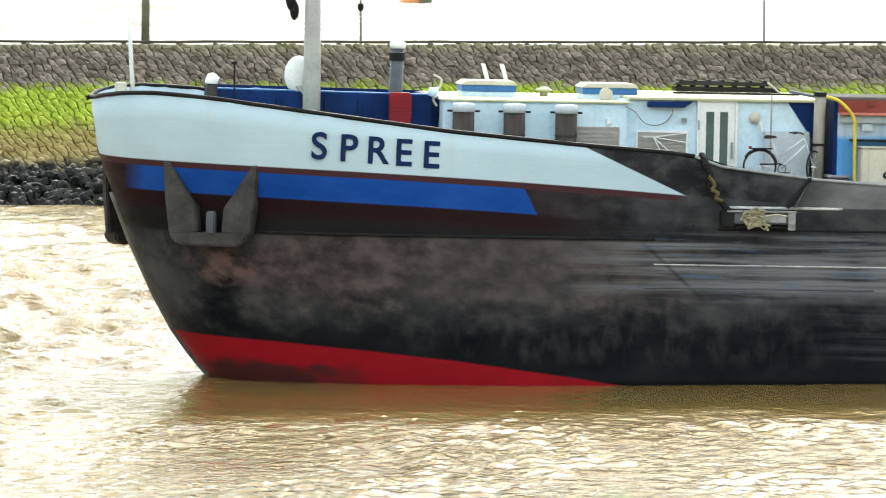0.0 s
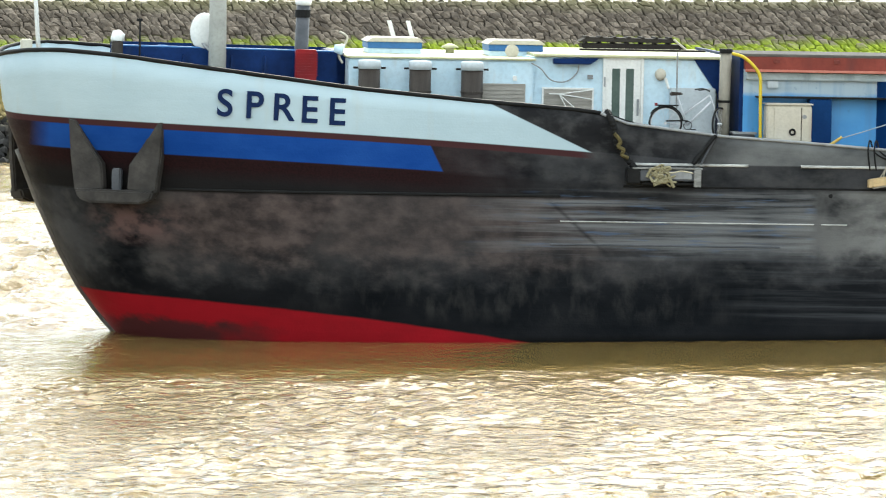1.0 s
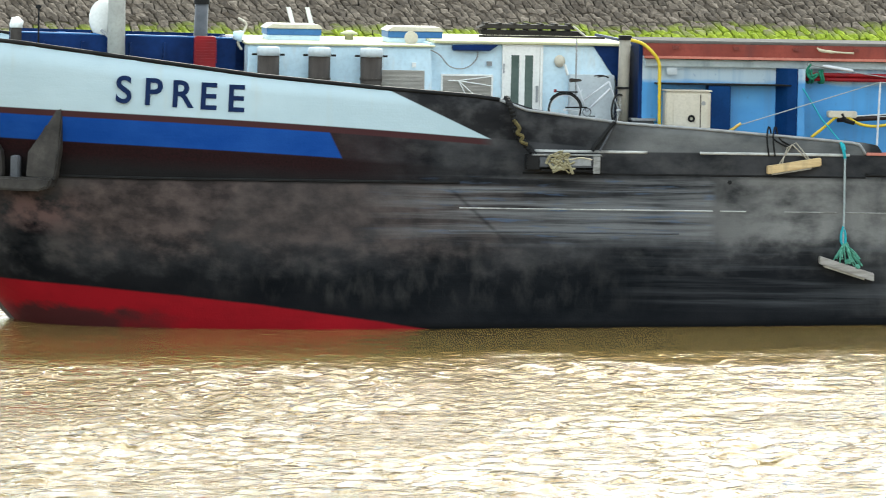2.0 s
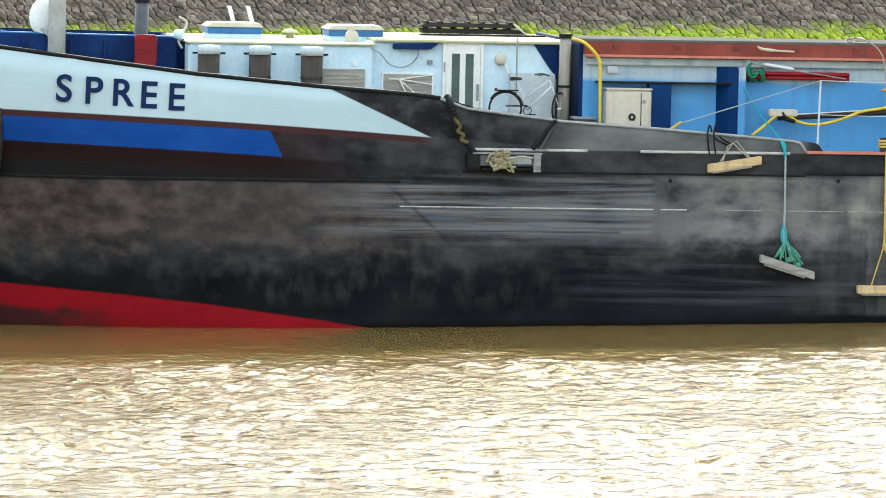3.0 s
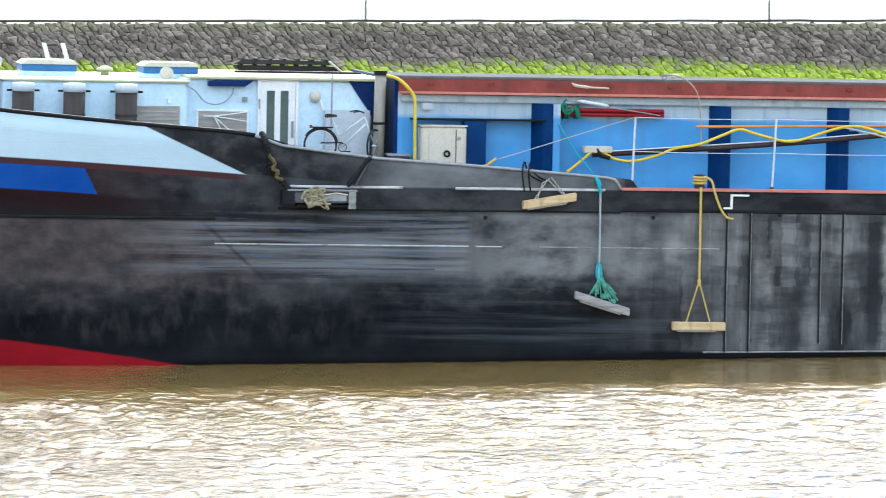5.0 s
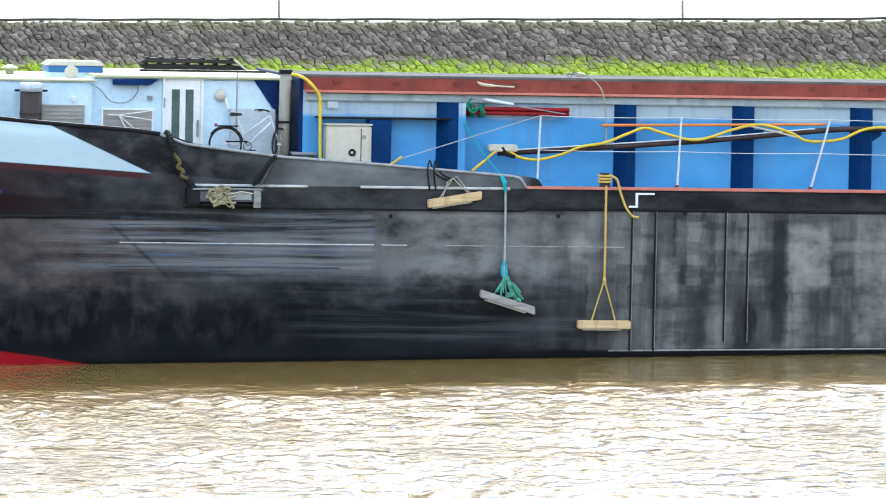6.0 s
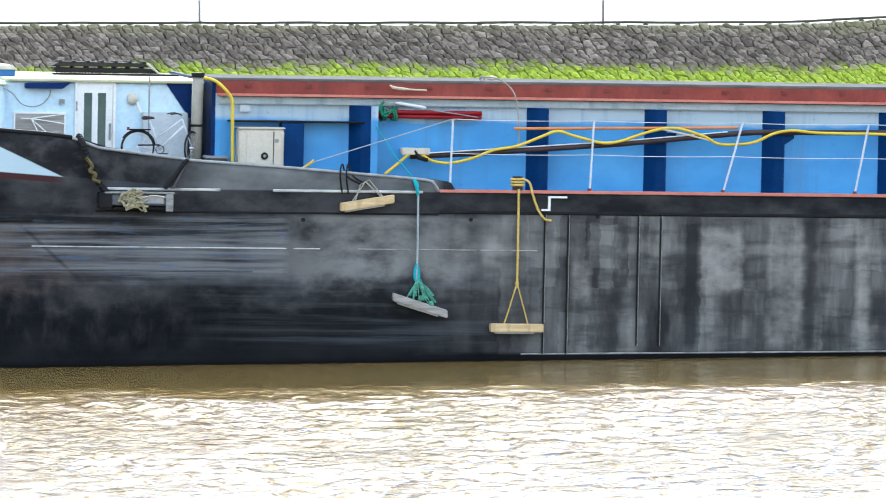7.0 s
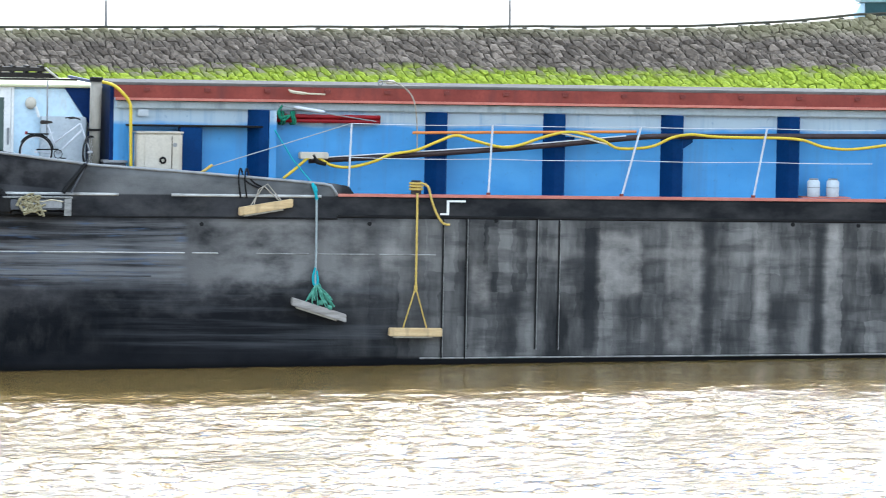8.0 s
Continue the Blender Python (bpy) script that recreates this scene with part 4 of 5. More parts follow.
def deckhouse(barge):
    h = new("deckhouse")
    h.parent = barge
    tagged(h, "pale blue deckhouse with cream roof")
    part("fore_wall", Shape().box(7.30, 11.15, 1.35, 6.85, 3.42, 5.52), M_PALE, h, bevel=0.03)
    aft = Shape().prism([(11.1, 3.42), (15.0, 3.42), (15.05, 4.9), (14.60, 5.60), (11.1, 5.60)], 1.6, 6.6)
    part("aft_wall", aft, M_PALE, h, bevel=0.03)
    part("fore_roof", Shape().box(7.25, 11.2, 1.28, 6.92, 5.52, 5.56), M_CREAM, h, bevel=0.012)
    part("aft_roof", Shape().box(11.2, 15.35, 1.5, 6.7, 5.60, 5.66), M_CREAM, h, bevel=0.015)
    part("roof_trim", Shape().box(11.22, 15.3, 1.485, 1.515, 5.615, 5.65), M_CREAM, h, "thin cream edge")
    part("wing_panel", Shape().prism([(14.55, 5.60), (15.3, 5.60), (15.3, 3.45), (15.06, 3.45), (15.06, 4.88)], 1.56, 1.61), M_NAVY, h, "navy wing panel", bevel=0.01)
    part("awning", Shape().prism([(11.58, 5.46), (12.36, 5.46), (12.54, 5.59), (11.58, 5.57)], 1.40, 1.58), M_NAVY, h, "navy awning box", bevel=0.01)
    door = new("cabin_door", Shape().box(12.70, 13.44, 1.555, 1.6, 3.55, 5.58).mesh("cabin_door", M_WHITE))
    tidy(door, 0.01)
    door.parent = h
    tagged(door, "white door with two tall narrow panes")
    part("frame", Shape().box(12.64, 12.70, 1.53, 1.6, 3.5, 5.62).box(13.44, 13.50, 1.53, 1.6, 3.5, 5.62).box(12.70, 13.44, 1.53, 1.6, 5.58, 5.62), M_WHITE, h, bevel=0.006)
    for u0, u1 in ((12.83, 13.0), (13.12, 13.29)):
        part("pane", Shape().box(u0, u1, 1.545, 1.57, 3.75, 5.38), M_GREENGLASS, door)
        part("bead", Shape().box(u0 - 0.02, u0, 1.54, 1.57, 3.73, 5.40).box(u1, u1 + 0.02, 1.54, 1.57, 3.73, 5.40).box(u0, u1, 1.54, 1.57, 5.38, 5.40), M_WHITE, door)
    part("handle", Shape().box(13.36, 13.40, 1.5, 1.56, 4.4, 4.75), M_GREYSTEEL, door, bevel=0.006)
    part("hinge", Shape().box(12.66, 12.69, 1.51, 1.54, 5.0, 5.2), M_GREYSTEEL, door)
    # shuttered windows
    for u0, u1, w1, y in ((10.08, 10.95, 5.0, 1.35), (11.40, 12.42, 4.93, 1.6)):
        shutter = part("window_shutter", Shape().box(u0, u1, y - 0.035, y + 0.01, 4.2, w1), M_TAUPE, h, "taupe louvred shutter")
        part("window_frame", Shape().box(u0 - 0.035, u0, y - 0.05, y, 4.2, w1).box(u1, u1 + 0.035, y - 0.05, y, 4.2, w1).box(u0 - 0.035, u1 + 0.035, y - 0.05, y, w1, w1 + 0.035), M_WHITE if y > 1.5 else M_TAUPE, h)
        for k in range(9):
            z = 4.25 + k * (w1 - 4.27) / 9
            part("louvre", Shape().prism([(u0 + 0.02, z), (u1 - 0.02, z), (u1 - 0.02, z + 0.022), (u0 + 0.02, z + 0.022)], y - 0.05, y - 0.033), M_TAUPE, shutter)
    line = Shape()
    for du, dw in ((0.98, -0.10), (0.98, 0.10), (-0.3, 0.0), (0.62, -0.38), (0.28, -0.36)):
        line.tube([(11.72, 1.5, 4.83), (11.72 + du * 0.72, 1.5, 4.83 + dw)], 0.012, 6)
    part("clothes_line", line, M_WHITE, h, "white lines fanned before the shutter")
    part("cable", Shape().tube(curve([(11.1, 1.3, 5.47), (11.3, 1.3, 5.36), (11.5, 1.33, 5.14), (11.75, 1.45, 5.08), (11.95, 1.5, 5.14), (12.1, 1.52, 5.3), (12.12, 1.54, 5.43)], 24), 0.014, 6), M_GREYSTEEL, h, "drooping grey cable")
    part("wall_lamp", Shape().box(12.32, 12.42, 1.5, 1.6, 5.15, 5.24), M_GREYSTEEL, h)
    part("socket", Shape().box(10.72, 10.8, 1.28, 1.35, 5.1, 5.2), M_WHITE, h)
    part("bulkhead_lamp", Shape().ball((13.85, 1.55, 5.27), 0.12, 0.09, 0.13), M_BEIGE, h, "beige bulkhead lamp", True)
    part("lamp_bracket", Shape().cyl((13.95, 1.5, 5.2), (14.02, 1.5, 4.98), 0.03, n=8), M_WHITE, h)
    part("utility_box", Shape().box(14.05, 15.0, 1.42, 1.6, 4.0, 5.0), M_GREYBOX, h, "pale grey utility box", bevel=0.015)
    # skylights on the roof
    for u0, u1, y0, z in ((7.9, 9.05, 3.6, 5.56), (10.4, 11.55, 3.0, 5.56)):
        sk = new("skylight", Shape().box(u0 + 0.02, u1 - 0.02, y0, y0 + 1.2, z, z + 0.10).mesh("skylight", M_PALE))
        sk.parent = h
        tagged(sk, "roof skylight with blue sides and pale lid")
        part("side_band", Shape().box(u0, u1, y0 - 0.02, y0 + 1.22, z + 0.10, z + 0.24), M_MIDBLUE, sk, "blue band", bevel=0.01)
        part("lid", Shape().prism([(u0 - 0.04, z + 0.24), (u1 + 0.04, z + 0.24), (u1 - 0.05, z + 0.33), (u0 + 0.1, z + 0.33)], y0 - 0.06, y0 + 1.26), M_BEIGE, sk, "pale skylight lid", bevel=0.012)
    for u in (8.62, 9.02):
        part("roof_bracket", Shape().prism([(u, 5.56), (u + 0.09, 5.56), (u - 0.10, 6.22), (u - 0.19, 6.22)], 4.9, 4.98), M_WHITE, h, "white inclined bracket")
    part("vent_mushroom", Shape().tube([(9.75, 4.6, 5.56), (9.75, 4.6, 5.66), (9.75, 4.6, 5.67), (9.75, 4.6, 5.71), (9.75, 4.6, 5.76)], [0.09, 0.09, 0.19, 0.17, 0.05], 18), M_CREAM, h, smooth=True)
    part("float_disc", Shape().tube([(10.82, 2.35, 5.68), (10.82, 2.45, 5.68)], [0.14, 0.14], 22), M_BEIGE, h, "beige disc leaning on the skylight", bevel=0.01)
    part("disc_foot", Shape().box(10.68, 10.98, 2.32, 2.5, 5.52, 5.56), M_BLACK, h)
    # tarred gangplank lying on the roof
    part("plank_rack", Shape().box(12.55, 15.25, 4.6, 4.8, 5.64, 5.70), M_DARKWOOD, h)


M_GREYBOX = surface("pale_grey_plastic", (0.46, 0.51, 0.55), (0.56, 0.61, 0.64), 2, 0.5)


def foreship(barge):
    w = new("windlass_shelter")
    w.parent = barge
    tagged(w, "navy steel spray shelter on the foredeck")
    part("wall", Shape().prism([(2.6, 4.3), (7.3, 3.6), (7.30, 5.2), (7.24, 5.60), (2.6, 5.66)], 2.2, 2.28), M_NAVY, w, bevel=0.02)
    part("far_wall", Shape().prism([(2.6, 4.3), (7.3, 3.6), (7.30, 5.2), (7.24, 5.60), (2.6, 5.66)], 5.9, 5.98), M_NAVY, w, bevel=0.02)
    part("end_wall", Shape().box(7.1, 7.3, 2.2, 5.98, 3.6, 5.58), M_NAVY, w, bevel=0.02)
    part("top_edge", Shape().tube([(2.6, 2.24, 5.67), (7.24, 2.24, 5.61)], 0.025, 8), M_MIDBLUE, w)
    for u in (3.1, 3.9, 4.9, 5.6, 6.6):
        part("stiffener", Shape().box(u, u + 0.05, 2.12, 2.2, 4.3, 5.5), M_NAVY, w)
    m = new("mast")
    m.parent = barge
    m.location = (0.15, 0, 0)
    tagged(m, "light grey steel foremast")
    part("pole", Shape().tube([(4.45, 1.9, 4.2), (4.45, 1.9, 6.2), (4.42, 1.9, 9.5)], [0.19, 0.18, 0.15], 24), M_LIGHTGREY, m, smooth=True)
    part("dish", Shape().ball((4.2, 2.3, 5.98), 0.30, 0.16, 0.40, 22), M_WHITE, m, "white oval radar dome", True)
    part("dish_arm", Shape().tube([(4.3, 1.95, 5.6), (4.1, 2.3, 5.8)], 0.03, 8), M_GREYSTEEL, m)
    part("signal_ball", Shape().ball((4.06, 1.9, 7.32), 0.10, 0.10, 0.20).ball((3.98, 1.9, 7.56), 0.11, 0.12, 0.24).ball((3.88, 1.9, 7.86), 0.13, 0.12, 0.24), M_BLACK, m, "black furled signal shapes", True)
    part("ball_line", Shape().tube([(3.86, 1.9, 7.8), (4.4, 1.9, 8.8)], 0.012, 6), M_BLACK, m)
    s = new("vent_stack")
    s.parent = barge
    s.location = (0.21, 0, 0)
    tagged(s, "dark vent stack on a red ribbed drum")
    part("pipe", Shape().cyl((6.20, 3.0, 4.6), (6.26, 3.0, 6.55), 0.15, 0.14), M_STACK, s, smooth=True)
    part("band", Shape().cyl((6.25, 3.0, 6.30), (6.25, 3.0, 6.46), 0.165), M_BLACK, s)
    part("rain_cap", Shape().tube([(6.26, 3.0, 6.55), (6.26, 3.0, 6.57), (6.27, 3.0, 6.68), (6.27, 3.0, 6.70)], [0.14, 0.17, 0.17, 0.12], 22), M_WHITE, s, "white rain cap", True)
    part("drum", Shape().box(6.02, 6.45, 1.75, 2.1, 4.3, 5.66), M_SIGNALRED, s, "red ribbed drum", bevel=0.02)
    for k in range(9):
        part("rib", Shape().box(6.0, 6.47, 1.72, 1.76, 5.12 + k * 0.056, 5.145 + k * 0.056), M_SIGNALRED, s)
    j = new("jackstaff")
    j.parent = barge
    j.location = (0.14, 0, 0)
    tagged(j, "thin white jackstaff at the stem")
    part("staff", Shape().tube([(0.88, 4.05, 5.0), (0.78, 4.05, 6.4), (0.62, 4.05, 8.5)], [0.05, 0.045, 0.03], 10), M_WHITE, j, smooth=True)
    part("stem_box", Shape().box(0.46, 0.70, 3.7, 4.1, 5.3, 5.72), M_BEIGE, j, "pale box at the stem", bevel=0.02)
    part("fairlead", Shape().box(2.25, 2.48, 1.6, 1.85, 5.2, 5.78), M_BROWNSTEEL, j, "brown fairlead post", bevel=0.02)
    part("lantern", Shape().tube([(2.36, 1.72, 5.78), (2.36, 1.72, 5.80), (2.40, 1.72, 5.95), (2.42, 1.72, 6.0)], [0.12, 0.14, 0.13, 0.03], 16), M_WHITE, j, "white lantern", True)
    part("rod", Shape().cyl((2.85, 2.0, 5.0), (2.85, 2.0, 6.25), 0.02, n=8), M_BLACK, j)
    part("rod_tip", Shape().box(2.78, 2.9, 1.98, 2.02, 6.18, 6.24), M_BLACK, j)
    f = new("floodlight")
    f.parent = barge
    tagged(f, "small floodlight on a curved bracket")
    part("head", Shape().tube([(7.02, 1.7, 5.7), (7.16, 1.66, 5.68), (7.2, 1.65, 5.67)], [0.08, 0.12, 0.12], 14), M_PALE, f, smooth=True)
    part("bracket", Shape().tube(curve([(7.2, 1.75, 5.4), (7.12, 1.72, 5.56), (7.25, 1.72, 5.8), (7.28, 1.72, 5.95), (7.12, 1.72, 6.05)], 14), 0.025, 8), M_BEIGE, f)


M_LIGHTGREY = surface("light_grey_mast", (0.30, 0.30, 0.28), (0.40, 0.40, 0.37), 2, 0.45, dirt=(0.36, 0.35, 0.32))
M_STACK = surface("dark_grey_stack", (0.06, 0.065, 0.075), (0.10, 0.105, 0.12), 3, 0.4)


def coaming(barge):
    c = new("hatch_coaming")
    c.parent = barge
    tagged(c, "blue hatch coaming with stiffeners and red hatch edge")
    for y0, y1, name in ((0.9, 0.96, "near_side"), (7.2, 7.26, "far_side")):
        part(name, Shape().box(15.5, TAIL - 4, y0, y1, 3.44, 5.40), M_COAM, c)
    part("fore_end", Shape().box(15.42, 15.5, 0.9, 7.26, 3.44, 5.7), M_NAVY, c)
    part("aft_end", Shape().box(TAIL - 4, TAIL - 3.9, 0.9, 7.26, 3.44, 5.7), M_COAM, c)
    part("grey_ledge", Shape().box(15.55, TAIL - 4, 0.78, 0.9, 5.22, 5.38), M_COAMGREY, c, "grey ledge", bevel=0.01)
    part("red_hatch_edge", Shape().box(15.5, TAIL - 4, 0.70, 1.0, 5.43, 5.70), M_RED, c, "red oxide hatch edge", bevel=0.012)
    # The lip's paler red includes the highlight along the hatch edge.
    part("hatch_lip", Shape().box(15.5, TAIL - 4, 0.64, 0.72, 5.385, 5.44), M_SALMON, c, "pale red lip", bevel=0.008)
    # Black strip added for the shadow under the hatch lip.
    part("lip_shadow_strip", Shape().box(15.55, TAIL - 4, 0.70, 0.9, 5.372, 5.388), M_BLACK, c)
    part("hatch_top", Shape().box(15.42, TAIL - 4, 0.72, 3.2, 5.70, 5.76), M_HATCH, c, "grey hatch covers", bevel=0.015)
    # Wedge-shaped webs; their slant and dark blue imitate the shade in each bay.
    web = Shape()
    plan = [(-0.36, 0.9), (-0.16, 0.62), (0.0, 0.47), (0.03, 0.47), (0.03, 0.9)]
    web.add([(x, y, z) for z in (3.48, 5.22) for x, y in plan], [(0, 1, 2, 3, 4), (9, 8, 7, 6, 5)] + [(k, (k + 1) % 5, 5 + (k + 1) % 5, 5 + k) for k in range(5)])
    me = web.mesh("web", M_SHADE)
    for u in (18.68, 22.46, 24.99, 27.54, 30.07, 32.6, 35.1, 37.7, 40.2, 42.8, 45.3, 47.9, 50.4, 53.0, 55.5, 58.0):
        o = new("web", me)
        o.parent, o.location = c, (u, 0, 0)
    part("web_flange", Shape().box(18.71, 18.86, 0.43, 0.46, 3.48, 5.22), M_COAM, c, "pale blue face plate", bevel=0.006)
    for u in (24.99, 27.54):
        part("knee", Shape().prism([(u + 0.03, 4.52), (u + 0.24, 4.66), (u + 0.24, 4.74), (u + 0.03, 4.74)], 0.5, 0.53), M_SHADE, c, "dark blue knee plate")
    for k in range(36):
        u = 16.1 + k * 1.27
        part("hatch_lug", Shape().box(u, u + 0.12, 0.66, 0.70, 5.58, 5.65), M_DARKRED, c)
    # small platform and locker at the fore end of the side deck
    part("shelf", Shape().box(15.75, 18.62, 0.55, 0.9, 4.85, 4.885), M_BLACK, c, "narrow blue shelf", bevel=0.008)
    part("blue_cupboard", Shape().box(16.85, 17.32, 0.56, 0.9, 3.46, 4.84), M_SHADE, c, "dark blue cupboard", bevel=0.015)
    part("meter_box", Shape().box(16.0, 16.22, 0.8, 0.9, 5.05, 5.2), M_GREYBOX, c, "small pale box", bevel=0.01)
    for dy, z in ((0.70, 5.10), (0.72, 5.01), (0.78, 5.06)):
        part("stowed_pole", Shape().cyl((18.75, dy, z), (21.1, dy, z - 0.01), 0.045, n=12), M_SIGNALRED, c, "red pole stowed under the ledge", True)
    for u in (18.98, 19.04, 19.22, 19.27):
        part("rope_turn", Shape().tube([(u + 0.02 * math.sin(a * 2), 0.735 + 0.11 * math.cos(a), 5.06 + 0.13 * math.sin(a)) for a in np.linspace(0, 5.8, 14)], 0.026, 6, True), M_GREENROPE, c, "green rope turn", True)


M_HATCH = surface("grey_hatch_cover", (0.11, 0.104, 0.098), (0.17, 0.16, 0.15), 1.5, 0.8, gloss=0.03)
M_DARKRED = surface("dark_red_lug", (0.14, 0.03, 0.025), (0.18, 0.045, 0.035), 3, 0.5)


def side_deck(barge):
    r = new("guard_rail")
    r.parent = barge
    tagged(r, "slender grey stanchions with wire guard rail")
    tops = []
    for u, lean in ((20.36, 0.05), (23.34, 0.07), (26.2, 0.40), (29.05, 0.28), (32.0, 0.1)):
        part("stanchion", Shape().tube([(u, 0.22, 3.5), (u + lean, 0.25, 4.98)], 0.022, 8), M_SILVER, r)
        part("socket", Shape().cyl((u, 0.22, 3.5), (u, 0.22, 3.57), 0.045, n=10), M_DARKRED, r)
        tops.append((u, lean))
    for f, sag in ((1.0, 0.02), (0.52, 0.02)):
        pts = []
        for (u0, l0), (u1, l1) in zip(tops, tops[1:]):
            for k in range(7):
                t = k / 7
                pts.append((u0 + l0 * f + (u1 + l1 * f - u0 - l0 * f) * t, 0.24, 3.5 + 1.48 * f - sag * 4 * t * (1 - t)))
        part("wire", Shape().tube(pts, 0.008, 5), M_SILVER, r)
    part("stay_wire", Shape().tube([(17.5, 0.3, 4.05), (20.4, 0.24, 4.98)], 0.012, 5), M_PALETEALROPE, r)
    post = new("deck_post")
    post.parent = barge
    tagged(post, "beige steel post beside the deckhouse")
    part("column", Shape().cyl((15.13, 1.15, 3.45), (15.16, 1.15, 5.75), 0.12, n=20), M_BEIGEPOST, post, smooth=True)
    part("cap", Shape().cyl((15.16, 1.15, 5.75), (15.16, 1.15, 5.84), 0.14, n=20), M_BLACK, post)
    part("clamp", Shape().cyl((15.13, 1.15, 4.72), (15.13, 1.15, 4.77), 0.14, n=20), M_BLACK, post)
    part("whip_aerial", Shape().cyl((14.15, 1.2, 4.5), (14.15, 1.2, 5.75), 0.018, n=6), M_GREYSTEEL, post)
    pipe = new("cargo_pipe")
    pipe.parent = barge
    tagged(pipe, "dark pipe slung along the guard rail")
    part("long_pipe", Shape().tube([(19.55, 0.45, 4.18), (21.0, 0.45, 4.27), (24.0, 0.42, 4.50), (26.4, 0.40, 4.74), (26.9, 0.4, 4.78), (32, 0.4, 4.84)], 0.06, 10), M_MAROONPIPE, pipe, smooth=True)
    # Silver strip laid on top in place of the pipe's highlight.
    part("pipe_highlight", Shape().tube([(19.6, 0.40, 4.235), (24.0, 0.36, 4.56), (26.3, 0.35, 4.785)], 0.014, 6), M_SILVER, pipe)
    part("orange_pipe", Shape().tube([(21.75, 0.46, 4.79), (26.55, 0.46, 4.87)], 0.03, 8), M_ORANGE, pipe, "orange pole")
    part("block", Shape().box(19.35, 19.95, 0.3, 0.6, 4.22, 4.36), M_BEIGE, pipe, "pale timber block", bevel=0.02)
    part("lashing", Shape().tube([(24.9, 0.33, 4.82), (25.5, 0.33, 4.70), (25.9, 0.33, 4.6)], 0.02, 6), M_ROPE, pipe)
    part("deck_chock", Shape().prism([(19.4, 3.46), (19.98, 3.46), (19.94, 3.56), (19.84, 3.64), (19.4, 3.68)], 0.1, 0.16), M_BLACK, barge, bevel=0.01)


M_BEIGEPOST = surface("dull_beige_post", (0.24, 0.22, 0.18), (0.34, 0.31, 0.26), 3, 0.5, stretch=(1, 1, 0.4), dirt=(0.12, 0.14, 0.12))


def build_barge():
    barge = tagged(new("barge"), "large inland cargo barge, black hull with white bow bulwark", "barge")
    hull(barge)
    rails(barge)
    for far in (False, True):
        anchor(barge, far)
    ship_name(barge)
    for u in (7.69, 8.75, 9.83):
        bollard(barge, u)
    deckhouse(barge)
    foreship(barge)
    coaming(barge)
    side_deck(barge)
    KEYED.append((barge, Matrix.Identity(4)))
    return barge


def carried_on_board(name, u, v, w, label, category, group=""):
    """A loose thing aboard: an Empty at its base that goes with the vessel."""
    ob = tagged(new(name), label, category, group)
    KEYED.append((ob, pose(u, v, w)))
    return ob


def bicycle():
    b = carried_on_board("bicycle", 13.53, 0.95, 3.46, "silver step-through bicycle leaning on the deckhouse, dark tyres", "bicycle")
    z = 1.16
    for x, turn in ((0.36, 0), (1.50, 55)):
        wh = new("wheel")
        wh.parent, wh.location, wh.rotation_euler = b, (x, 0, z - 0.34 + 0.0), (0, 0, radians(turn))
        part("tyre", Shape().ring((0, 0, 0), 0.335, 0.022), M_RUBBER, wh, smooth=True)
        part("rim", Shape().ring((0, 0, 0), 0.308, 0.011), M_CHROME, wh, smooth=True)
        sp = Shape()
        for k in range(14):
            a = 2 * math.pi * k / 14
            sp.tube([(0, 0, 0), (0.305 * math.cos(a), 0, 0.305 * math.sin(a))], 0.0025, 4)
        part("spokes", sp, M_CHROME, wh)
        part("hub", Shape().cyl((0, -0.05, 0), (0, 0.05, 0), 0.025, n=12), M_CHROME, wh)
    h = z - 0.34
    fr = Shape()
    seat, bb, head0, head1 = (0.60, 0, h + 0.56), (0.82, 0, h - 0.04), (1.31, 0, h + 0.46), (1.28, 0, h + 0.60)
    for a, c, r in ((seat, bb, 0.018), (bb, head0, 0.022), ((0.76, 0, h + 0.2), head1, 0.018), (bb, (0.36, 0, h), 0.012), ((0.72, 0, h + 0.42), (0.36, 0, h), 0.010), (head1, (1.50, 0, h), 0.016)):
        fr.tube([a, c], r, 8)
    part("frame", fr, M_SILVER, b, smooth=True)
    part("saddle", Shape().prism([(0.44, h + 0.57), (0.72, h + 0.60), (0.70, h + 0.64), (0.45, h + 0.66)], -0.07, 0.07), M_BROWNSTEEL, b, "brown saddle", bevel=0.02)
    part("handlebar", Shape().tube(curve([(1.0, -0.25, h + 0.70), (1.16, -0.22, h + 0.72), (1.27, 0, h + 0.68), (1.16, 0.22, h + 0.72), (1.0, 0.25, h + 0.70)], 20), 0.013, 8), M_BLACK, b)
    part("luggage_rack", Shape().box(0.16, 0.62, -0.06, 0.06, h + 0.36, h + 0.385), M_BLACK, b)
    part("rear_lamp", Shape().box(0.13, 0.18, -0.04, 0.04, h + 0.36, h + 0.42), M_SIGNALRED, b)
    part("crank", Shape().ring((0.82, -0.05, h - 0.04), 0.085, 0.008), M_BLACK, b)
    part("chain_guard", Shape().tube([(0.36, -0.06, h + 0.05), (0.82, -0.06, h + 0.06)], 0.015, 6), M_BLACK, b)
    part("pedal", Shape().box(0.86, 0.98, -0.16, -0.06, h - 0.13, h - 0.11), M_BLACK, b)
    part("rear_mudguard", Shape().tube([(0.36 + 0.37 * math.cos(a), 0, h + 0.37 * math.sin(a)) for a in np.linspace(0.2, 2.6, 14)], 0.014, 6), M_BLACK, b)
    part("kickstand_box", Shape().box(0.2, 1.6, -0.12, 0.12, 0.0, h - 0.36), M_DECK, b, "low plinth")


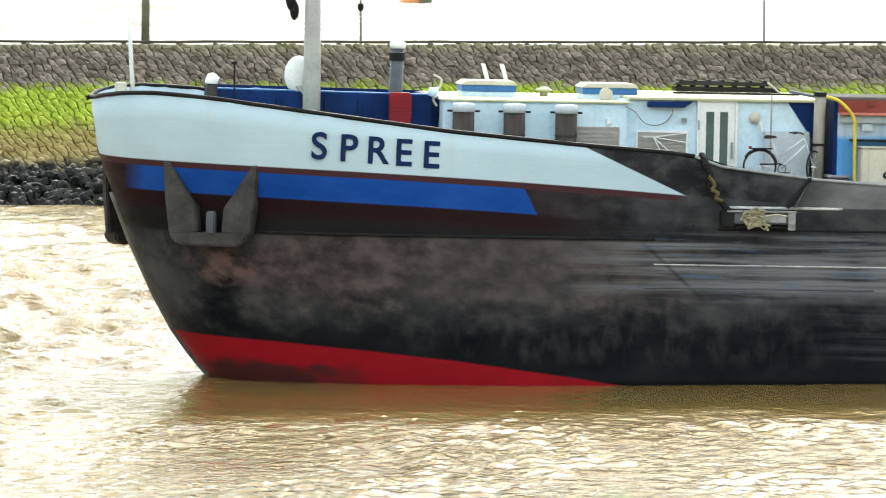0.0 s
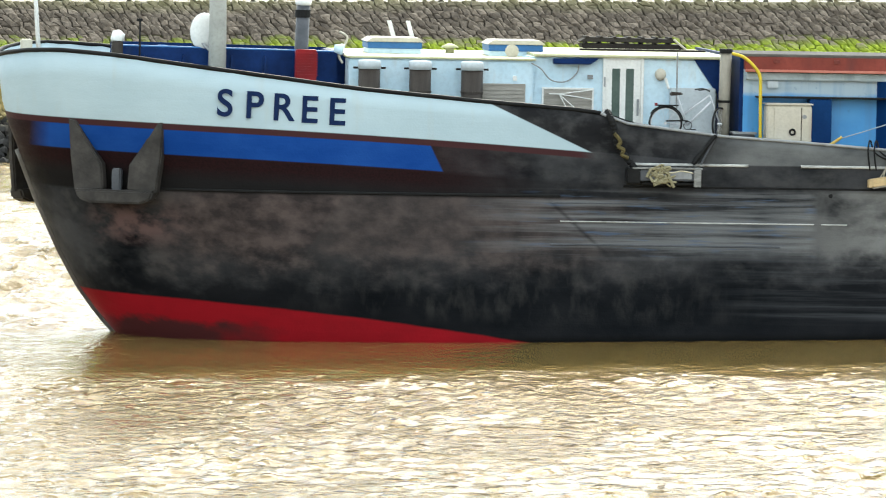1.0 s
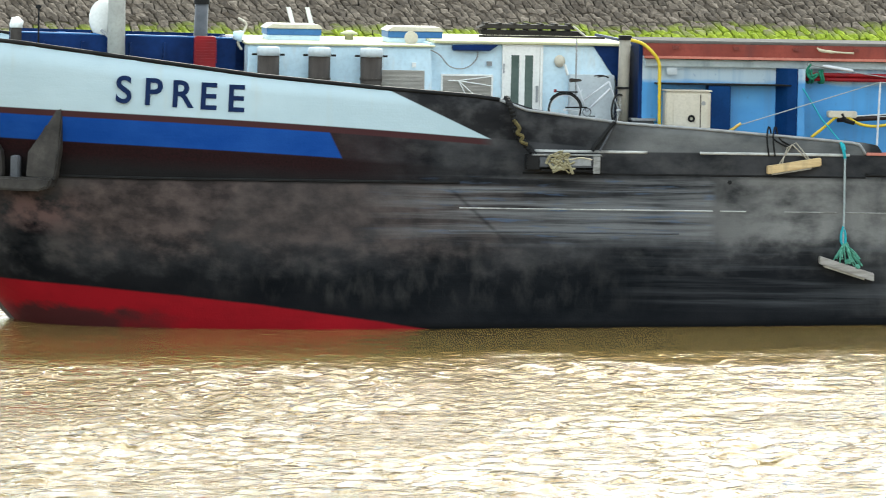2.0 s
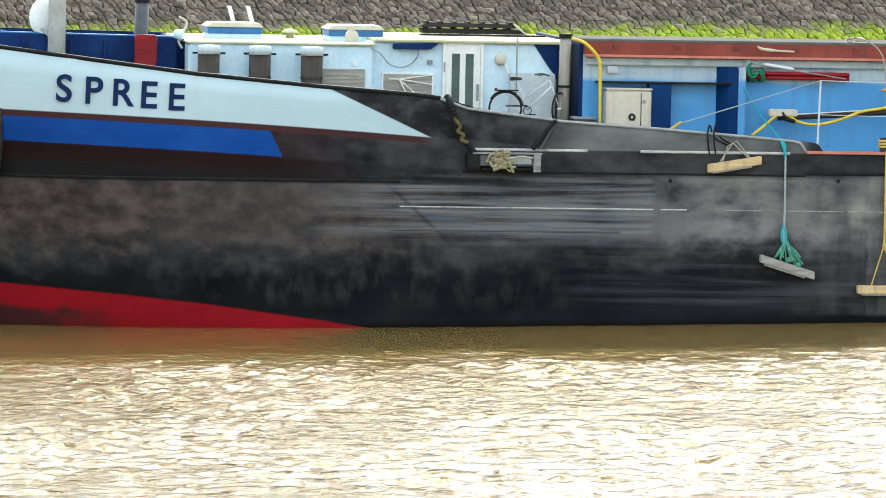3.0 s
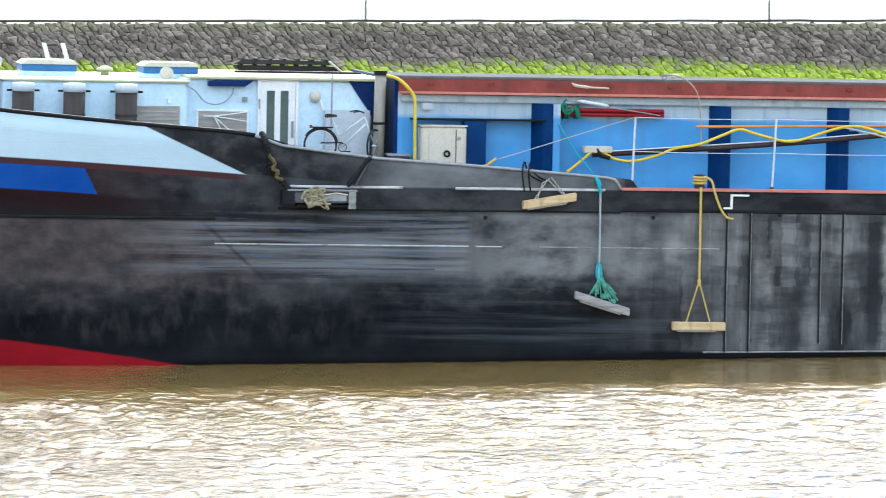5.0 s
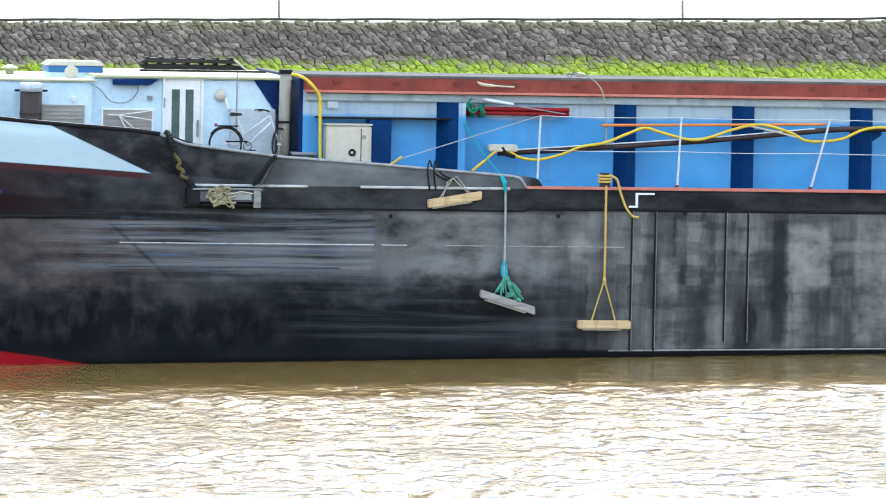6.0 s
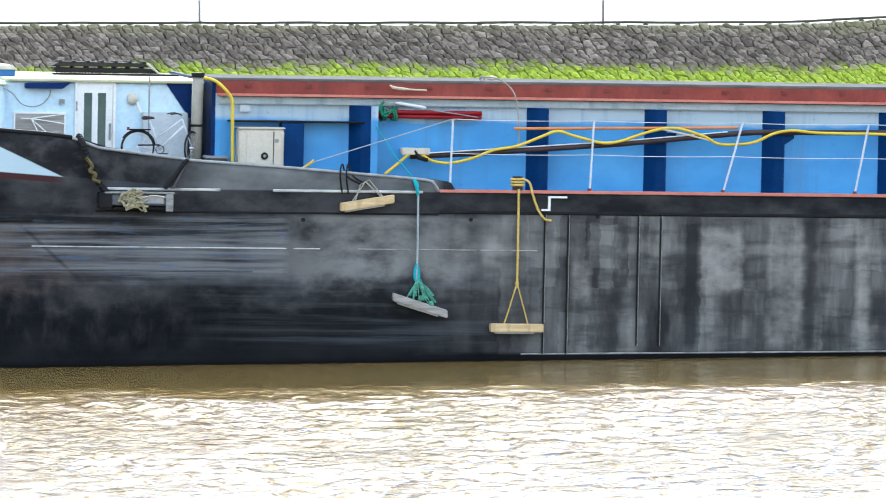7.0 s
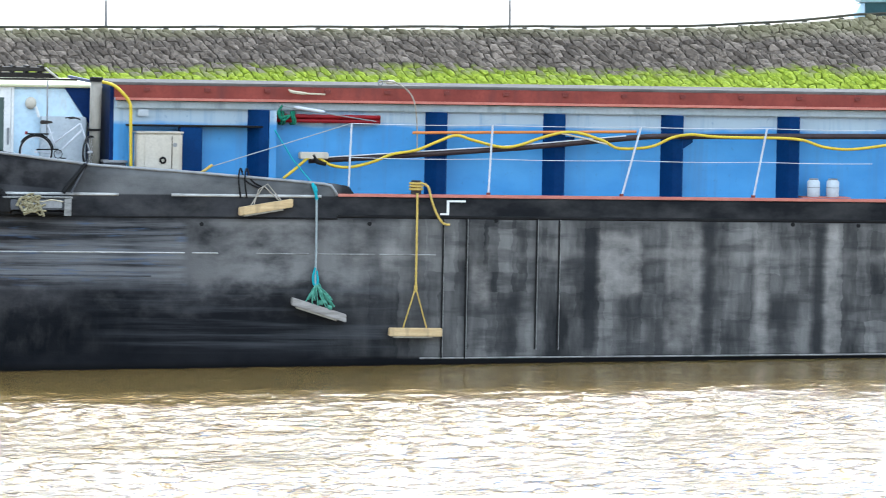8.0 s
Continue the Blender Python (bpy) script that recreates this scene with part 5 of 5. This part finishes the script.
def cabinet():
    c = carried_on_board("generator_cabinet", 15.92, 0.35, 3.46, "beige metal generator cabinet on the side deck", "cabinet")
    part("body", Shape().box(0, 0.95, 0, 0.45, 0.0, 1.26), M_BEIGE, c, bevel=0.03)
    part("door", Shape().box(0.16, 0.72, -0.015, 0.0, 0.06, 1.2), M_BEIGELIGHT, c, "pale beige door", bevel=0.006)
    part("side_panel", Shape().box(0.74, 0.93, -0.014, 0.0, 0.06, 1.2), M_BEIGE, c)
    part("knob", Shape().ring((0.54, -0.03, 0.70), 0.055, 0.022, n=16), M_BLACK, c, "black rubber ring handle")
    part("dial", Shape().cyl((0.79, -0.03, 1.02), (0.79, 0.0, 1.02), 0.045, n=14), M_GREYSTEEL, c)
    part("dark_seam", Shape().box(0.725, 0.735, -0.018, 0.002, 0.06, 1.2), M_BROWNSTEEL, c)
    part("top_lip", Shape().box(-0.02, 0.97, -0.03, 0.47, 1.26, 1.29), M_BEIGELIGHT, c, bevel=0.006)


M_BEIGELIGHT = surface("pale_beige_paint", (0.50, 0.46, 0.385), (0.57, 0.53, 0.45), 2, 0.5)


def yellow_hose():
    h = carried_on_board("yellow_handrail", 15.0, 0.5, 3.46, "bent yellow handrail by the deckhouse end", "handrail")
    part("bend", Shape().tube(curve([(0.2, 0.1, 2.30), (0.42, 0.05, 2.24), (0.62, 0, 2.08), (0.78, 0, 1.85), (0.80, 0, 1.5), (0.81, 0, 1.0), (0.83, 0, 0.0)], 40), 0.035, 10), M_YELLOW, h, smooth=True)
    part("foot", Shape().box(0.75, 0.91, -0.06, 0.06, 0, 0.03), M_YELLOW, h)
    d = carried_on_board("deck_locker", 15.3, 0.75, 3.46, "low dark grey deck locker", "locker")
    part("body", Shape().box(0, 0.45, 0, 0.4, 0, 0.62), M_STACK, d, bevel=0.02)
    part("lid", Shape().box(-0.03, 0.48, -0.03, 0.43, 0.62, 0.67), M_GREYSTEEL, d, bevel=0.01)


def hoses():
    h = carried_on_board("yellow_cable", 19.0, 0.34, 3.46, "thick yellow shore cable draped along the guard rail", "cable")
    pts = [(0.0, 0, 0.35), (0.25, 0, 0.55), (0.55, 0, 0.80), (0.75, 0, 0.78), (1.0, 0, 0.64), (1.4, 0, 0.60), (1.9, 0, 0.72), (2.3, 0, 0.88), (2.8, 0, 0.97), (3.3, 0, 1.17), (3.65, 0, 1.29), (4.0, 0, 1.20), (4.6, 0, 1.06), (5.0, 0, 1.10), (5.5, 0, 1.27), (5.95, 0, 1.38), (6.3, 0, 1.37), (6.8, 0, 1.22), (7.1, 0, 1.07), (7.5, 0, 1.06), (7.9, 0, 1.12), (8.3, 0, 1.3), (8.7, 0, 1.37), (9.2, 0, 1.33), (9.8, 0, 1.32), (11.0, 0, 1.3), (11.6, 0, 1.14), (12.2, 0, 1.1), (13.0, 0, 1.2)]
    part("sheath", Shape().tube(curve(pts, 150), 0.031, 8), M_YELLOW, h, smooth=True)
    part("grip", Shape().tube([(0.62, 0.0, 0.85), (0.72, 0.0, 0.70), (0.9, 0, 0.66)], 0.05, 8), M_BLACK, h)
    r = carried_on_board("mooring_rope_end", 16.75, 0.3, 3.46, "yellow rope end running up the guard wire", "rope")
    part("rope", Shape().tube(curve([(0, 0, 0.30), (0.25, 0, 0.40), (0.5, 0, 0.45), (0.75, 0, 0.62)], 14), 0.03, 8), M_YROPE, r)


def crates():
    for u in (30.42, 30.84):
        c = carried_on_board("white_canister", u, 0.45, 3.54, "white plastic canister standing on the gunwale", "canister", "white canisters")
        part("body", Shape().tube([(0, 0, 0), (0, 0, 0.02), (0, 0, 0.32), (0, 0, 0.36)], [0.12, 0.135, 0.135, 0.10], 22), M_GREYBOX, c, smooth=True)
        part("lid", Shape().cyl((0, 0, 0.36), (0, 0, 0.39), 0.10, n=20), M_GREYSTEEL, c)
        part("band", Shape().ring((0, 0, 0.2), 0.136, 0.008, "z", 22), M_GREYSTEEL, c)
    t = carried_on_board("red_tray", 30.25, 0.3, 3.52, "shallow red tray below the canisters", "tray")
    part("tray", Shape().box(-0.1, 0.95, 0.0, 0.5, 0, 0.02), M_SALMON, t, bevel=0.004)


def timber_fender(u, w, tilt, rope, top, legs, name="timber_fender", material=None, long=1.12):
    f = carried_on_board(name, u, -0.02, w, "squared pale timber fender hung by ropes on the hull", "fender", "timber fenders")
    k = math.tan(radians(tilt))
    block = Shape().prism([(0, 0), (long, k * long), (long, k * long + 0.17), (0, 0.17)], -0.2, 0.0)
    part("beam", block, material or M_WOOD, f, bevel=0.015)
    part("rubber_foot", Shape().prism([(0.1, -0.035 + k * 0.1), (long - 0.2, -0.035 + k * (long - 0.2)), (long - 0.2, k * (long - 0.2)), (0.1, k * 0.1)], -0.17, -0.02), M_OLDROPE, f)
    for a in legs:
        part("sling", Shape().tube([(a, -0.1, 0.17 + k * a), (top[0], -0.07, top[1])], 0.014, 6), rope, f)
    return f


def fenders():
    f = timber_fender(18.0, 3.05, 9.5, M_OLDROPE, (0.52, 0.62), (0.25, 0.85))
    for x in (0.05, 0.18):
        part("loop", Shape().tube(curve([(x, 0.0, 0.36), (x - 0.06, -0.06, 0.75), (x, 0.05, 0.98), (x + 0.1, 0.02, 0.72), (x + 0.42, -0.04, 0.55)], 16), 0.018, 6), M_BLACK, f)
    part("loose_sling", Shape().tube([(0.3, -0.12, 0.2), (0.42, -0.05, 0.55), (0.6, -0.05, 0.66), (0.9, -0.12, 0.3)], 0.012, 6), M_OLDROPE, f)
    f = timber_fender(21.21, 0.57, 0, M_YROPE, (0.56, 1.02), (0.30, 0.80))
    part("fall", Shape().tube([(0.56, -0.07, 0.95), (0.565, -0.06, 1.6), (0.56, -0.06, 2.98)], 0.024, 8), M_YROPE, f)
    part("knot", Shape().ball((0.56, -0.07, 1.0), 0.04, 0.04, 0.09, 10), M_YROPE, f)
    part("turns", Shape().ring((0.56, 0.1, 3.06), 0.13, 0.025, "z", 16).ring((0.56, 0.1, 3.12), 0.13, 0.025, "z", 16).ring((0.56, 0.1, 3.18), 0.13, 0.025, "z", 16), M_YROPE, f, "rope turns on a bitt")
    part("bitt", Shape().cyl((0.56, 0.1, 2.94), (0.56, 0.1, 3.24), 0.11, n=16), M_BROWNSTEEL, f)
    part("tail", Shape().tube(curve([(0.62, -0.02, 3.2), (0.78, -0.06, 3.12), (0.86, -0.07, 2.85), (0.98, -0.07, 2.55), (1.12, -0.07, 2.36), (1.26, -0.06, 2.33)], 22), 0.024, 8), M_YROPE, f, "loose rope tail")
    f = timber_fender(19.14, 1.20, -17, M_MINT, (0.58, 0.46), (0.3, 0.8), material=M_OLDWOOD, long=1.15)
    part("net_wrap", Shape().ball((0.60, -0.12, 0.06), 0.07, 0.08, 0.06).ball((0.80, -0.14, -0.05), 0.06, 0.08, 0.06).tube([(0.52, -0.12, 0.42), (0.34, -0.13, 0.12)], 0.035, 6).tube([(0.52, -0.12, 0.42), (0.86, -0.14, 0.0)], 0.035, 6), M_MINT, f, "tangled mint green rope")
    for k in range(16):
        a = random.Random(k).uniform(0, 6.3)
        part("strand", Shape().tube(curve([(0.52, -0.1, 0.42), (0.58 + 0.16 * math.cos(a), -0.2, 0.22 + 0.1 * math.sin(a)), (0.66 + 0.24 * math.cos(a), -0.18, 0.02 + 0.1 * math.sin(a * 2))], 8), 0.013, 5), M_MINT, f)
    part("fall", Shape().tube([(0.50, -0.07, 0.42), (0.51, -0.06, 1.2), (0.50, -0.06, 2.24)], 0.022, 8), M_PALETEALROPE, f)
    part("eye", Shape().tube(curve([(0.50, -0.07, 0.78), (0.455, -0.075, 0.62), (0.46, -0.08, 0.46), (0.52, -0.08, 0.40), (0.55, -0.08, 0.52), (0.52, -0.07, 0.72)], 16), 0.026, 6), M_TEAL, f, "teal spliced eye")
    part("rail_hitch", Shape().tube(curve([(0.50, -0.06, 2.2), (0.47, -0.07, 2.34), (0.44, -0.05, 2.44), (0.42, 0.02, 2.53), (0.47, 0.0, 2.46), (0.49, -0.06, 2.36)], 16), 0.034, 7), M_TEAL, f, "teal hitch over the rail")
    part("lead", Shape().tube([(0.43, 0.02, 2.52), (0.05, 0.3, 3.0), (-0.33, 0.42, 3.62)], 0.014, 6), M_TEAL, f)


M_OLDROPE = surface("old_grey_rope", (0.30, 0.27, 0.22), (0.40, 0.37, 0.31), 20, 0.9, 0.5)
M_PALETEALROPE = surface("pale_teal_rope", (0.30, 0.35, 0.36), (0.40, 0.44, 0.45), 20, 0.85, 0.5)
M_CHAINROPE = surface("olive_rope", (0.06, 0.05, 0.022), (0.17, 0.135, 0.055), 12, 0.9, 0.6)
M_NET = surface("yellowed_net", (0.24, 0.21, 0.12), (0.36, 0.33, 0.22), 10, 0.9, 0.6)


def hatch_lashings():
    c = carried_on_board("loose_cable", 21.2, 0.5, 3.46, "grey-green cable hanging over the hatch edge", "cable")
    part("cable", Shape().tube(curve([(-0.15, 0.3, 2.36), (0.05, 0.12, 2.40), (0.32, 0.0, 2.30), (0.55, 0.0, 2.05), (0.64, 0.0, 1.6), (0.66, 0.0, 0.92)], 24), 0.016, 6), M_OLDROPE, c)
    part("shackle", Shape().ring((-0.1, 0.25, 2.36), 0.05, 0.015, n=12), M_GREYSTEEL, c)
    part("block", Shape().ball((0.12, 0.3, 2.37), 0.12, 0.05, 0.05, 10), M_BEIGE, c)
    t = carried_on_board("turnbuckle_lashing", 18.9, 0.6, 3.46, "steel turnbuckle lashing with green rope along the coaming", "lashing")
    part("wire", Shape().tube([(0.1, 0, 1.84), (0.5, 0, 1.78), (2.1, 0, 1.55)], 0.012, 6), M_GREYSTEEL, t)
    part("turnbuckle", Shape().tube([(0.35, -0.02, 1.83), (0.42, -0.02, 1.82), (0.95, -0.02, 1.74), (1.0, -0.02, 1.735)], [0.015, 0.035, 0.035, 0.015], 8), M_SILVER, t)
    part("green_tail", Shape().tube(curve([(0.1, -0.02, 1.86), (0.0, -0.04, 1.7), (0.12, -0.04, 1.55), (0.25, -0.04, 1.66), (0.08, -0.04, 1.6)], 16), 0.025, 6), M_GREENROPE, t)
    part("strap_end", Shape().tube(curve([(0.22, -0.02, 2.20), (0.30, -0.02, 2.15), (0.55, -0.02, 2.12), (1.0, -0.02, 2.10)], 12), [0.02] * 3 + [0.035] * 5 + [0.02] * 4, 6), M_ROPE, t, "pale strap end")
    part("hook", Shape().ring((0.06, -0.02, 1.86), 0.04, 0.012, n=12), M_GREYSTEEL, t)


def foredeck_gear():
    g = carried_on_board("anchor_winch", 3.2, 2.9, 4.3, "dark blue anchor winch behind the bulwark", "winch")
    part("drum", Shape().cyl((0.3, -0.3, 1.1), (0.3, 1.2, 1.1), 0.24, n=20), M_NAVY, g, smooth=True)
    part("brake", Shape().cyl((0.3, -0.42, 1.1), (0.3, -0.32, 1.1), 0.30, n=24), M_MIDBLUE, g, bevel=0.01)
    part("frame", Shape().box(-0.1, 0.7, -0.3, 1.2, 0, 0.95), M_NAVY, g, bevel=0.02)
    part("lever", Shape().tube([(0.75, -0.35, 0.9), (0.95, -0.35, 1.42)], 0.025, 8), M_BLACK, g)
    p = carried_on_board("deck_plank", 4.9, 1.4, 4.75, "weathered brown plank lying along the foredeck", "plank")
    part("board", Shape().prism([(0, 0.24), (1.25, 0.12), (1.25, 0.20), (0, 0.32)], 0, 0.25), M_PLANKBROWN, p, bevel=0.01)
    part("chock", Shape().box(0.1, 0.25, 0.02, 0.22, -0.6, 0.23), M_PLANKBROWN, p)
    part("chock", Shape().box(1.0, 1.15, 0.02, 0.22, -0.7, 0.14), M_PLANKBROWN, p)


M_PLANKBROWN = surface("brown_plank", (0.22, 0.14, 0.08), (0.34, 0.23, 0.14), 3, 0.75, 0.3, stretch=(0.5, 6, 6))


def step_platform():
    p = carried_on_board("boarding_step", 13.05, -0.02, 2.98, "grey hanging step platform with rope netting", "step")
    part("frame", Shape().box(0.05, 1.42, -0.34, -0.02, 0.16, 0.38), M_STACK, p, bevel=0.02)
    part("dark_end", Shape().box(-0.12, 0.16, -0.36, -0.02, 0.10, 0.42), M_BLACK, p, bevel=0.02)
    part("front_plate", Shape().box(0.35, 1.22, -0.36, -0.345, 0.2, 0.36), M_GREYSTEEL, p, bevel=0.006)
    part("tread", Shape().box(0.0, 1.45, -0.36, -0.02, 0.40, 0.43), M_WORN, p, bevel=0.006)
    part("end_bracket", Shape().box(1.26, 1.42, -0.38, -0.36, 0.04, 0.40), M_WORN, p, bevel=0.01)
    part("under_strip", Shape().box(0.2, 1.35, -0.3, -0.02, 0.08, 0.12), M_BLACK, p)
    net = Shape()
    rng = random.Random(5)
    for k in range(26):
        x, z = rng.uniform(0.42, 0.74), rng.uniform(0.14, 0.45)
        net.tube(curve([(x, -0.38, z), (x + rng.uniform(-0.15, 0.15), -0.42, z + rng.uniform(-0.12, 0.1)), (x + rng.uniform(-0.25, 0.25), -0.38, z + rng.uniform(-0.15, 0.1))], 6), rng.uniform(0.016, 0.032), 5)
    part("netting", net, M_NET, p, "bunched yellow netting")
    part("line", Shape().tube(curve([(0.5, -0.37, 0.36), (0.8, -0.37, 0.33), (1.0, -0.37, 0.37), (1.25, -0.37, 0.33)], 12), 0.014, 5), M_ROPE, p)
    ch = Shape()
    pts = curve([(-0.50, 0.06, 1.54), (-0.44, -0.08, 1.40), (-0.36, -0.08, 1.15), (-0.30, -0.08, 0.85), (-0.12, -0.12, 0.62), (0.05, -0.2, 0.42)], 18)
    for i, q in enumerate(pts):
        ch.ball((q.x, q.y, q.z), 0.075, 0.06, 0.075, 8)
    part("chain", ch, M_BLACK, p, "tarred heavy chain")
    part("chain_lashing", Shape().tube(curve([(-0.38, -0.15, 1.12), (-0.25, -0.17, 0.95), (-0.30, -0.17, 0.85), (-0.18, -0.18, 0.78), (-0.22, -0.18, 0.68), (-0.08, -0.2, 0.62)], 20), 0.04, 6), M_CHAINROPE, p, "olive yellow lashing")
    part("brace", Shape().tube([(1.28, -0.05, 0.50), (1.75, -0.03, 1.10)], 0.045, 8), M_BLACK, p)
    part("brace_top", Shape().tube([(1.45, -0.04, 0.5), (1.78, -0.03, 1.14)], 0.022, 8), M_STACK, p)


def gangplank():
    g = carried_on_board("gangplank", 12.55, 4.9, 5.70, "dark tarred gangplank lying on the deckhouse roof", "gangplank")
    part("lower_beam", Shape().prism([(0.1, 0), (2.35, 0), (2.3, 0.10), (0.05, 0.10)], 0, 0.6), M_DARKWOOD, g, bevel=0.012)
    part("upper_beam", Shape().prism([(0.0, 0.14), (2.1, 0.14), (2.05, 0.22), (0.2, 0.24)], 0, 0.6), M_DARKGREYWOOD, g, bevel=0.012)
    for k in range(7):
        part("cleat", Shape().box(0.15 + k * 0.3, 0.22 + k * 0.3, -0.02, 0.62, 0.22, 0.26), M_DARKWOOD, g)
        part("rung", Shape().box(0.15 + k * 0.3, 0.2 + k * 0.3, 0.05, 0.55, 0.10, 0.14), M_DARKWOOD, g)
    part("end_stay", Shape().tube([(2.05, -0.02, 0.22), (2.32, -0.02, 0.0)], 0.025, 6), M_BEIGE, g)


M_DARKGREYWOOD = surface("grey_brown_timber", (0.028, 0.023, 0.02), (0.05, 0.043, 0.038), 3, 0.8, 0.3)

build_barge()
bicycle()
cabinet()
yellow_hose()
hoses()
crates()
fenders()
step_platform()
gangplank()
hatch_lashings()
foredeck_gear()


def motions():
    # the chop and the bow wave drift along with the vessel
    walk(RIVER, [(k * 0.5, pose(SPEED * (4.0 - k * 0.5), 0, -0.03)) for k in range(17)])
    for ob, local in KEYED:
        walk(ob, [(k * 0.5, ship_pose(k * 0.5) @ local) for k in range(17)])


motions()
